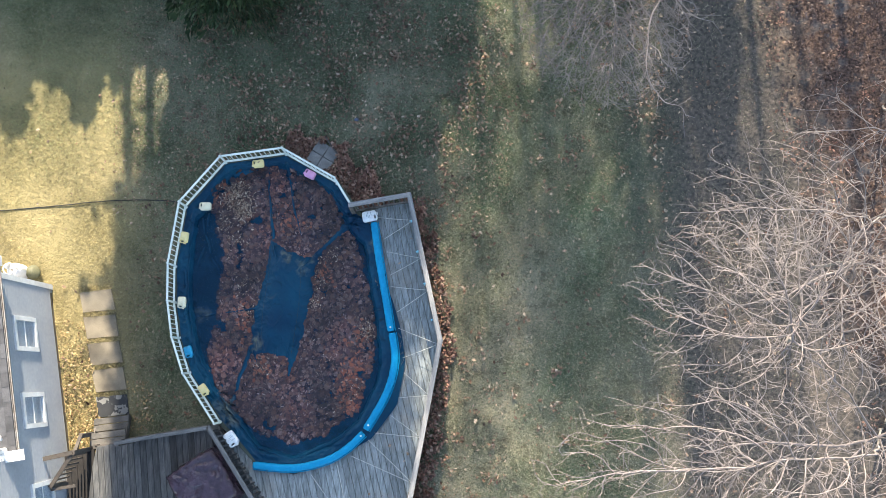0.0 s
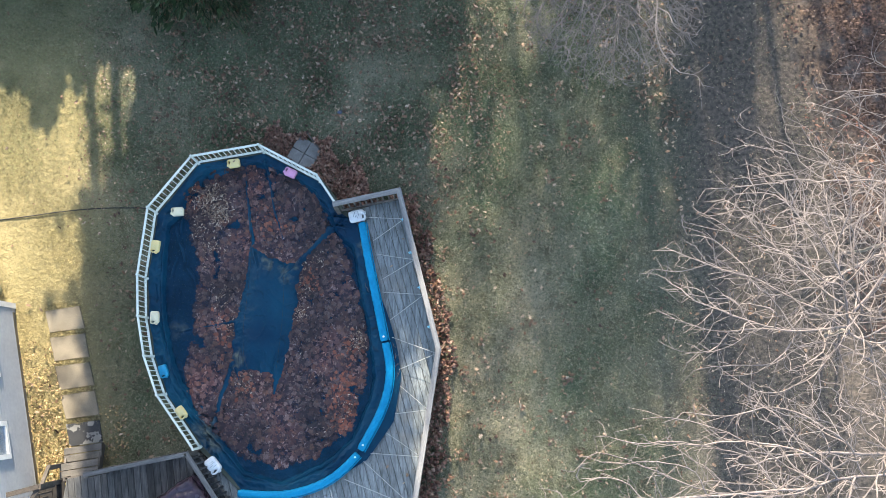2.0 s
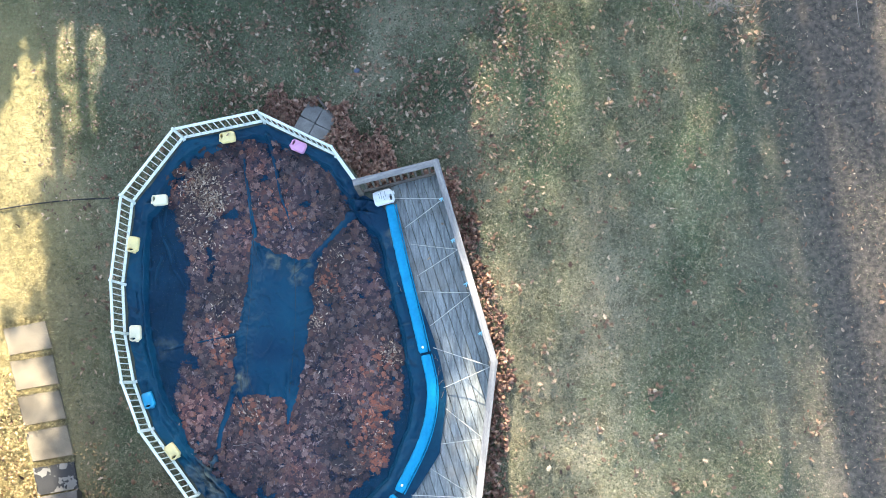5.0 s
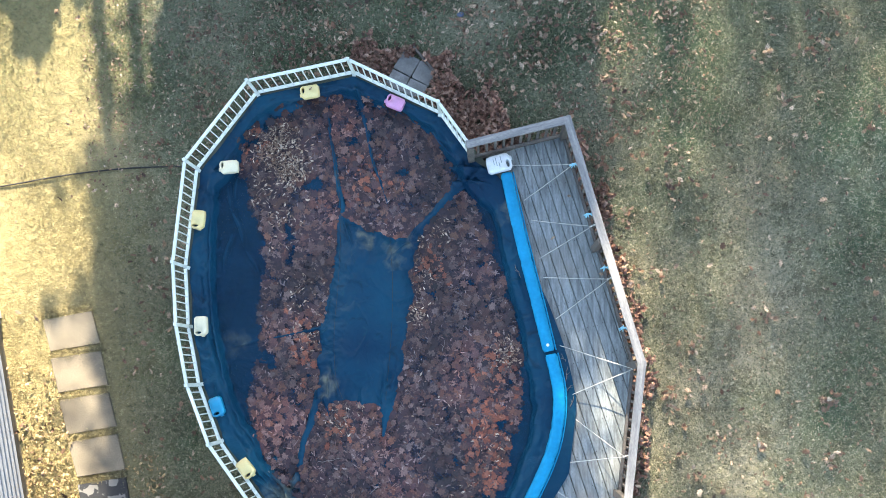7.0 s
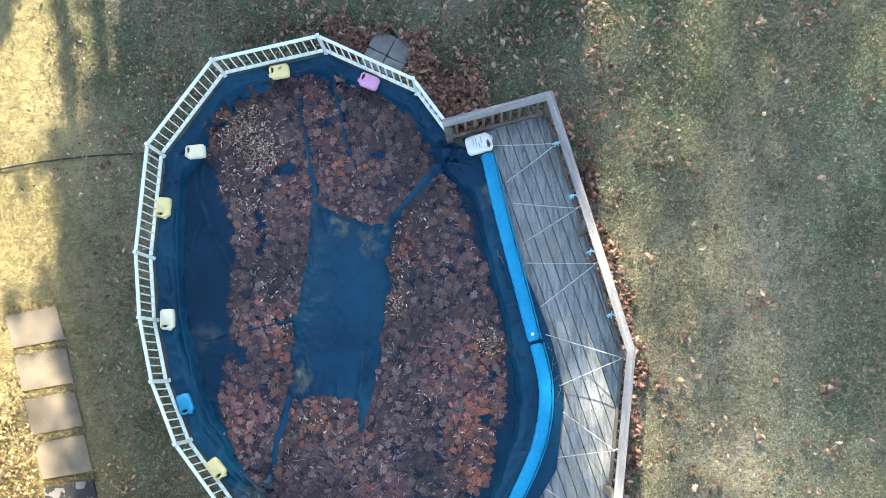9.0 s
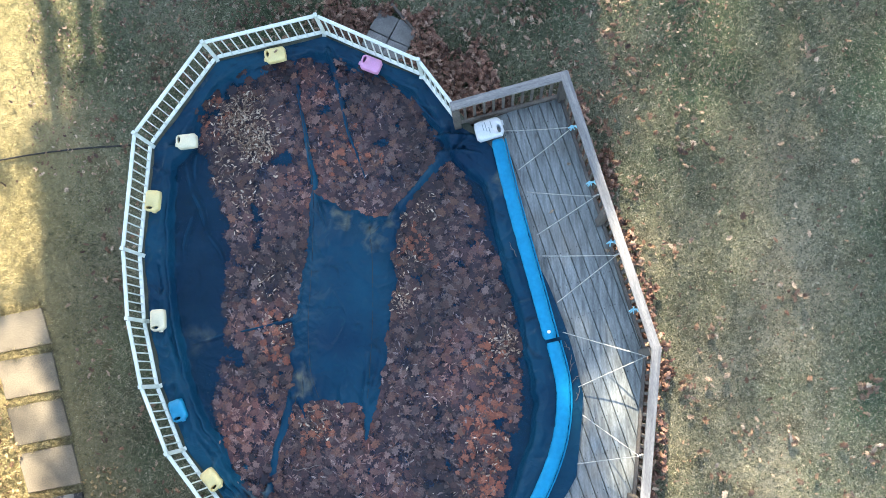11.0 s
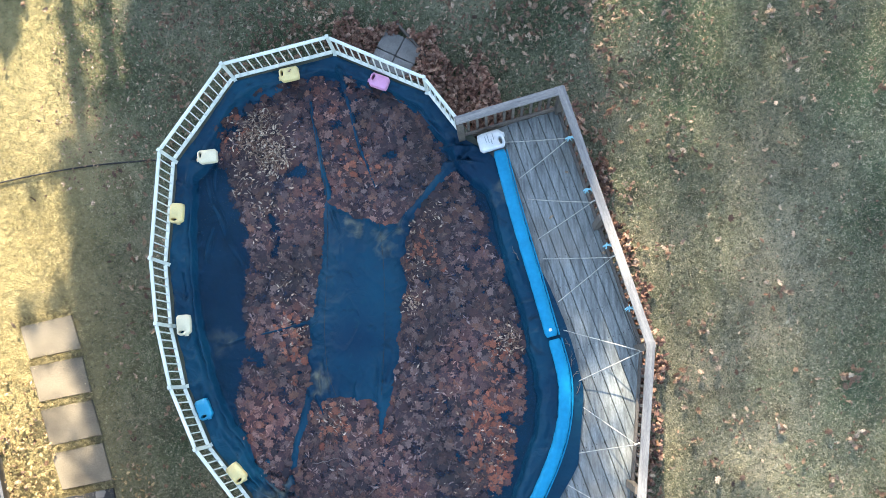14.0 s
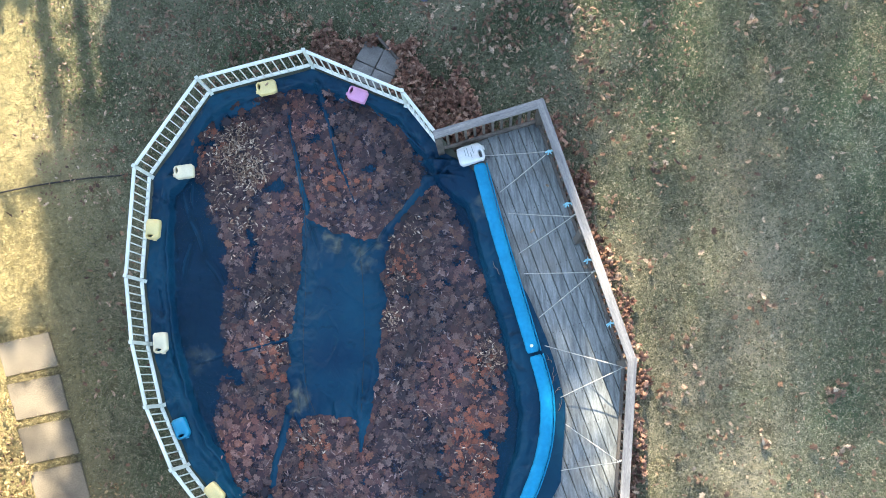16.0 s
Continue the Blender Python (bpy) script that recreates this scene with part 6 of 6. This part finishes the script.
crown_tree((14.6, 4.4, 0.75), (12.4, 2.6, 6.2), (11.3, 2.2, 7.4), (1.6, 1.1, 0.8), 260, 59, "leafless sapling over the leaf litter", 0.0045, 0.016, 0.25, 0.2, 0.2)


crown_tree((4.2, 10.6, 0.4), (4.5, 6.3, 6.0), (4.55, 5.7, 6.1), (0.55, 0.5, 0.3), 320, 67, "small leafless tree with pale sunlit twigs", 0.005, 0.013, 0.1, 0.08, 0.6)


def limb_tree():
    """A leafless tree that reaches one long forked limb out over the lawn."""
    rng = random.Random(93)
    tree = thing("bare_tree", (8.4, 9.6, 0.75), "leafless tree with one long forked limb over the lawn", "tree", "bare trees of the wood edge")
    fork = Vector((8.0, 5.4, 6.7))
    trunk = spline([(8.4, 9.6, 0.4), (8.45, 9.3, 2.5), (8.35, 8.0, 5.0), (8.15, 6.6, 6.4), fork], 6)
    m = len(trunk)
    part("trunk", tube(trunk, [0.11 - 0.09 * k / (m - 1) for k in range(m)], 10), M_BARK, tree, smooth=True)
    for pts, r in ((((8.0, 5.4), (7.9, 4.9), (7.75, 4.63), (7.66, 4.31), (7.64, 4.04), (7.59, 3.67), (7.64, 3.36), (7.76, 3.15), (7.91, 2.96), (8.18, 2.88), (8.27, 2.69)), 0.019),
                   (((7.64, 4.06), (7.82, 3.94), (7.89, 3.74), (8.06, 3.61), (8.27, 3.56)), 0.013), (((7.95, 5.3), (8.3, 4.8), (8.55, 4.55), (8.9, 4.45)), 0.012)):
        line = spline([(x, y, 6.75) for x, y in pts], 4)
        m = len(line)
        part("limb", tube(line, [r * (1 - 0.75 * k / (m - 1)) for k in range(m)], 7), M_TWIG, tree, smooth=True)
        for k in range(3, m, 2):
            d = (line[k] - line[k - 1]).normalized()
            d.rotate(Matrix.Rotation(rng.choice((-1, 1)) * rng.uniform(0.5, 1.0), 3, "Z"))
            size = rng.uniform(0.15, 0.5)
            tip = line[k] + d * size + Vector((0, 0, rng.uniform(-0.1, 0.12)))
            mid_way = line[k].lerp(tip, 0.5) + Vector((rng.gauss(0, 0.03), rng.gauss(0, 0.03), 0))
            part("twig", tube([line[k], mid_way, tip], [0.006, 0.0045, 0.003], 5), M_TWIG, tree, smooth=True)


limb_tree()


def conifer_mesh(seed, height, radius, column, dense, thin=0.0):
    """Needle sprays of one conifer, drooping outward from the trunk."""
    rng = np.random.default_rng(seed)
    n = int(dense * height / 10)
    t = rng.uniform(0.04, 1, n) ** 0.8
    prof = np.minimum(1, (1 - t) / (0.55 if column else 0.95)) ** (0.7 if column else 0.9)
    lay = np.round(t * height / 0.35) * 0.35
    a = rng.uniform(0, 2 * np.pi, n)
    bough = 0.72 + 0.28 * np.sin(a * 7 + lay * 5.3)
    r = radius * prof * bough * np.sqrt(rng.uniform(0.08, 1, n))
    if thin:                                       # few short boughs low on the trunk
        keep = (lay > thin + 0.5 * np.sin(a * 3)) | (rng.random(n) < 0.025)
        t, lay, a, r, n = t[keep], lay[keep], a[keep], r[keep], int(keep.sum())
        r = np.where(lay < thin, r * 0.62, r)
        r = np.where((lay > thin + 0.9) & (lay < thin + 3.2) & (rng.random(n) < 0.16), r * 1.6, r)        # loose outer sprays
    z = lay - 0.3 * r + rng.normal(0, 0.08, n) + 0.35
    L, w = (rng.uniform(0.18, 0.38, n), rng.uniform(0.025, 0.055, n)) if column else (rng.uniform(0.08, 0.2, n), rng.uniform(0.006, 0.014, n))
    ca, sa = np.cos(a + rng.normal(0, 0.5, n)), np.sin(a + rng.normal(0, 0.5, n))
    c = np.stack([np.cos(a) * r, np.sin(a) * r, z], -1)
    d = np.stack([ca * L, sa * L, -0.35 * L + rng.normal(0, 0.08, n)], -1)
    s = np.stack([-sa * w, ca * w, rng.normal(0, 0.05, n)], -1)
    verts = np.stack([c - s * 0.5, c + s * 0.5, c + d * 0.6 + s, c + d, c + d * 0.6 - s], 1).reshape(-1, 3)
    faces = np.arange(n * 5).reshape(-1, 5)
    return soup("needles", verts, faces, M_NEEDLE)


def conifer(at, height, radius, seed, label, column=True, dense=8500, thin=0.0):
    tree = thing("conifer", (0, 0, 0), label, "tree", "evergreen row")
    part("trunk", tube([(0, 0, -0.3), (0, 0, height * 0.5), (0.03, 0, height * 0.97)], [0.16, 0.1, 0.02], 10), M_DARKBARK, tree, local=True, smooth=True)
    part("crown", conifer_mesh(seed, height, radius, column, dense, thin), None, tree, local=True)
    tree.matrix_basis = Matrix.Translation(at)
    return tree


# out of view except low: evergreens sized and placed to shade the lawn
tall = conifer((-3.0, 12.0, 0.1), 15.0, 1.5, 1, "tall dense dark green evergreen with a thin lower crown", True, 14000, 5.0)
second = conifer((-0.6, 12.6, 0.2), 16.5, 1.6, 2, "tall dense dark green evergreen north of the lawn")
rng = random.Random(9)
for k, x in enumerate((0.6, 1.4)):
    copy_thing((tall, second)[k % 2], pose(x, 12.2 + rng.uniform(-0.4, 0.6), ground_z(x, 12), 0, 0, rng.uniform(0, 360)))
for k, x in enumerate((-1.7, 0.0, 0.9)):
    copy_thing((second, tall)[k % 2], pose(x, 15.6 + rng.uniform(-0.5, 0.5), ground_z(x, 15), 0, 0, rng.uniform(0, 360)))
slim = conifer((-4.18, 12.4, 0.0), 11.0, 0.34, 83, "unseen slim evergreen with a long bare trunk, added for its streak of shade", True, 3000, 6.2)
copy_thing(slim, pose(-3.62, 12.7, 0.0, 0, 0, 70))
# bare trees added out of view, spaced to filter sunlight on the east lawn
north = bare_tree((8.0, 14.0, 0.6), 17.0, 3.2, 71, "unseen tall leafless tree added north of the lawn to thin its sunlight", (0, 0), 0.2, 0.12, 14)
for k, x in enumerate((9.4, 11.2, 13.4, 15.6, 8.9, 10.1, 12.2, 14.5, 5.3, 6.6, 4.3, 3.7, 5.9, 7.4, 8.1, 2.9)):
    copy_thing(north, pose(x, (14.8 if k < 4 else 19.3 + 5.0 * (k % 2)) + rng.uniform(-1.5, 1.5), 0.7, 0, 0, rng.uniform(0, 360)))
copy_thing(slim, pose(9.1, 15.0, 0.6, 0, 0, 95))
copy_thing(north, pose(6.3, 21.5, 0.5, 0, 0, 144))
low = conifer((-1.1, 8.5, 0.2), 6.5, 2.4, 3, "broad dark evergreen at the lawn's north edge", False, 110000)
mid = conifer((2.7, 12.2, 0.4), 7.6, 1.3, 77, "unseen dark green evergreen added north of the lawn to shade it")
copy_thing(mid, pose(2.2, 12.0, 0.3, 0, 0, 200))
copy_thing(mid, pose(10.1, 15.7, 0.4, 0, 0, 15))
hedge = conifer((-4.3, 11.8, 0.0), 3.2, 0.75, 61, "low dense evergreen shrub in a row at the lawn's edge")
for k in range(11):
    copy_thing(hedge, pose(-4.85 - 0.55 * k, 11.8 + rng.uniform(-0.2, 0.3), -0.1 - rng.uniform(0, 0.25), 0, 0, rng.uniform(0, 360)))
for x, y in ((-3.75, 12.1), (-3.2, 11.9), (-2.7, 12.2)):
    copy_thing(hedge, pose(x, y, -0.2, 0, 0, 90 * x))
young = conifer((4.0, 12.3, 0.4), 4.2, 0.85, 88, "unseen small evergreen added to shade the lawn's north end", True, 5200)
copy_thing(hedge, pose(-5.2, 10.9, 0.0, 0, 0, 50))
copy_thing(hedge, pose(-7.0, 10.7, 0.0, 0, 0, 130))


# ---------------------------------------------------------------- leaves and grass
def ground_leaves():
    rng = random.Random(12)
    spots = []

    def drop(n, x0, x1, y0, y1, test=None, lift=0.04):
        made = 0
        for _ in range(n * 6):
            if made >= n:
                break
            x, y = rng.uniform(x0, x1), rng.uniform(y0, y1)
            if covered(x, y) or (-2.7 < y < 0.46 and -4.97 - 0.2 * (y - 0.4) < x < -4.15 - 0.18 * (y - 0.4)) or (test and not test(x, y)):
                continue
            spots.append((x, y, ground_z(x, y) + 0.03 + rng.uniform(0.0, lift)))
            made += 1
    drop(1350, -3.9, 12, -7, 9)
    drop(45, -7, -3.9, -2, 9)
    drop(2000, -2.2, 5, 3.4, 9, lambda x, y: noise.noise((x * 0.9, y * 0.9, 2)) > 0.0)
    drop(40, -5.7, -4.4, -3.4, -0.9, lambda x, y: x < house_x(y) + 0.75 + 0.1 * noise.noise((x * 3, y * 3, 6)), 0.05)
    drop(300, 8.4, 9.3, 3.4, 8, lambda x, y: noise.noise((x * 2, y, 8)) > -0.1)
    drop(110, -3.6, -2.6, -3, 3.0)
    for _ in range(430):                           # wind-blown clumps
        cx, cy = rng.uniform(-2.5, 9.5), rng.uniform(-6, 8.5)
        if rng.random() > 0.35 + 0.65 * (cy > 2.5 or cx < 5.2):
            continue
        for _ in range(rng.randint(3, 11)):
            x, y = cx + rng.gauss(0, 0.085), cy + rng.gauss(0, 0.085)
            if not covered(x, y):
                spots.append((x, y, ground_z(x, y) + 0.03 + rng.uniform(0.0, 0.06)))
    for _ in range(26):                            # a pale clump caught in the grass
        x, y = 6.45 + rng.gauss(0, 0.11), -1.79 + rng.gauss(0, 0.05)
        spots.append((x, y, ground_z(x, y) + 0.04 + rng.uniform(0.0, 0.05)))
    big_spots = list(spots)
    spots.clear()
    drop(300, 3.1, 4.5, -6.2, 2.4, lambda x, y: x < 3.95 + 0.35 * noise.noise((x * 2, y * 2, 1)) - 0.03 * abs(y), 0.08)
    scatter_leaves("russet_leaves", spots, M_RUSSET, "dry russet leaves strewn along the foot of the deck", (0.05, 0.13), 0.5, 1.0, seed=52, narrow=(0.35, 0.95))
    spots.clear()

    def beside_pool(x, y):
        out = math.hypot(x - CENTRE[0], y - CENTRE[1]) - rim_at(math.atan2(y - CENTRE[1], x - CENTRE[0]))
        return out < 0.84 + 0.3 * noise.noise((x * 2.5, y * 2.5, 1)) + 0.2 * noise.noise((x * 8, y * 8, 4)) - 0.5 * max(0, 0.5 - x)
    drop(2100, 0.1, 3.0, 2.1, 4.8, beside_pool, 0.09)
    drop(1900, 2.9, 4.5, -6.2, 2.4, lambda x, y: x < (3.13 + (2.23 - y) * 0.195 if y > -1.07 else 3.775 + (y + 1.07) * 0.21) + 0.36 - 0.02 * y + 0.2 * noise.noise((x * 2, y * 2, 6)) + 0.12 * noise.noise((x * 8, y * 8, 3)), 0.08)
    scatter_leaves("drifted_leaves", spots, M_DRIFT, "red-brown oak leaves drifted against the pool wall and deck", (0.05, 0.13), 0.45, 1.0, seed=58, narrow=(0.35, 1.0))
    spots.clear()
    drop(9500, -4.2, 5.5, 2.2, 9)
    drop(2200, 3.8, 11, -6, 8)
    lawn_small = list(spots)
    spots.clear()
    drop(620, -5.7, -4.2, -3.3, -0.3, lambda x, y: x < house_x(y) + 0.8 + 0.15 * noise.noise((x * 3, y * 3, 6)) and rng.random() < 0.25 - 0.35 * y, 0.06)
    drop(120, -3.75, -3.1, -3.0, -1.8, None, 0.05)
    scatter_leaves("golden_leaves", spots, M_GOLD, "dry golden-brown leaves heaped along the house wall", (0.035, 0.09), 0.35, 0.6, seed=33, narrow=(0.35, 0.9))
    spots[:] = lawn_small
    scatter_leaves("small_leaves", spots, M_LEAF, "small pale dry leaves strewn over the grass", (0.03, 0.07), 0.4, 0.5, seed=71, narrow=(0.3, 0.8))
    lawn_spots = big_spots
    spots.clear()
    drop(8500, 10.6, 17.5, -7, 9.5, lambda x, y: x > 11.8 + 0.22 * max(0, 5 - y) + 0.8 * noise.noise((y * 0.7, 2, 1)) + 0.6 * noise.noise((x * 2, y * 2, 3)))
    scatter_leaves("leaf_litter", spots, M_LITTER, "thick brown leaf litter at the wood edge", (0.045, 0.1), 0.4, 0.9, seed=44)
    spots.clear()
    for _ in range(70):                            # strays on the deck, mostly along its edges
        x, y = rng.uniform(1.6, 3.7), rng.uniform(-5.5, 2.1)
        out = math.hypot(x - CENTRE[0], y - CENTRE[1]) - rim_at(math.atan2(y - CENTRE[1], x - CENTRE[0]))
        if inside(x, y, DECK[:6]) and (0.08 < out < 0.2 or rng.random() < 0.12 and out > 0.1):
            spots.append((x, y, DECK_Z + 0.004))
    spots.append((-0.4, 3.2, jug_z(-0.42, 3.17) + 0.121))
    scatter_leaves("deck_leaves", spots, M_LEAF, "a few curled dry leaves blown onto the deck", (0.05, 0.1), 0.3, 0.5, seed=91)
    scatter_leaves("fallen_leaves", lawn_spots, M_LEAF, "dry brown oak leaves scattered over the lawn", (0.045, 0.13), 0.45, 1.0, narrow=(0.3, 0.9))


ground_leaves()


def grass():
    g = np.random.default_rng(6)
    n = 1350000
    x, y = g.uniform(-7.6, 12.2, n), g.uniform(-6.4, 9.0, n)
    keep = np.ones(n, bool)
    ang = np.arctan2(y - CENTRE[1], x - CENTRE[0])
    rim = np.interp(ang, np.linspace(-math.pi, math.pi, 200), [rim_at(a) for a in np.linspace(-math.pi, math.pi, 200)])
    keep &= np.hypot(x - CENTRE[0], y - CENTRE[1]) > rim + 0.06
    keep &= ~((y < 0.5) & (x < HOUSE_A.x + (y - HOUSE_A.y) / (HOUSE_B.y - HOUSE_A.y) * (HOUSE_B.x - HOUSE_A.x)))
    for (a0, a1), (b0, b1) in zip(EDGE, EDGE[1:]):
        keep &= ~((x > min(a0[0], b0[0]) + 0.06) & (x < a1[0] - 0.05) & (y < a0[1] - 0.03) & (y > b0[1] + 0.05))
    keep &= g.random(n) > 0.85 * np.clip((x - 7.2) / 2.6, 0, 1)
    x, y = x[keep], y[keep]
    for (a0, a1) in EDGE:                          # straw standing in the joints of the path
        k = g.uniform(-0.03, 1.03, 1500)
        x = np.append(x, a0[0] + (a1[0] - a0[0]) * k)
        y = np.append(y, a0[1] + (a1[1] - a0[1]) * k + g.normal(0, 0.03, 1500))
    n, loose = len(x), 1500 * len(EDGE)
    t = np.clip((x + 3.8) / 10, 0, 1)
    z = 0.02 + 0.8 * t * t * (3 - 2 * t) - 0.005
    z[n - loose:] += 0.03
    a, L, w = g.uniform(0, 2 * np.pi, n), g.uniform(0.03, 0.075, n), g.uniform(0.0016, 0.0036, n)
    cell = g.random((230, 290))                    # tufts: taller and shorter clumps of blades
    tuft = np.zeros(n)
    for turn, pitch in ((0.35, 0.083), (1.2, 0.061), (2.15, 0.11)):
        u = (x * math.cos(turn) + y * math.sin(turn) + 30) / pitch + 0.8 * np.sin(3.1 * y + turn)
        v = (y * math.cos(turn) - x * math.sin(turn) + 30) / pitch + 0.8 * np.sin(2.7 * x - turn)
        i, j, fu, fv = u.astype(int) % 289, v.astype(int) % 229, u % 1, v % 1
        fu, fv = fu * fu * (3 - 2 * fu), fv * fv * (3 - 2 * fv)
        tuft += (cell[j, i] * (1 - fu) + cell[j, i + 1] * fu) * (1 - fv) + (cell[j + 1, i] * (1 - fu) + cell[j + 1, i + 1] * fu) * fv
    tuft = np.clip(0.5 + 0.62 * (tuft - 1.5), 0, 1)
    L *= 0.35 + 1.3 * tuft
    lean = g.uniform(0.4, 1.0, n)
    tip = np.stack([np.cos(a) * L * lean, np.sin(a) * L * lean, L * np.sqrt(1 - 0.9 * lean * lean) + 0.01], -1)
    side = np.stack([-np.sin(a) * w, np.cos(a) * w, np.zeros(n)], -1)
    c = np.stack([x, y, z], -1)
    verts = np.stack([c - side, c + side, c + tip], 1).reshape(-1, 3)
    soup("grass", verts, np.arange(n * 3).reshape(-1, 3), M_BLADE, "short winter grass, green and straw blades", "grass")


grass()
# added planks whose near-black colour stands for the shaded gap beside the house
landing = thing("landing", (-4.8, -4.5, 0), "near-black planks filling the shaded gap between house and deck", "landing", kind="structure")
boards(landing, [(-5.0, -3.46), (-4.29, -3.36), (-4.53, -6.2), (-4.66, -6.2)], [], 5, LOW_Z - 0.17, M_GAPSHADE)
boards(low_deck, LOW, [], 5, LOW_Z, M_OLDWOOD)
boards(pool_deck, DECK[:6], [RIM], 13, DECK_Z, M_WOOD)
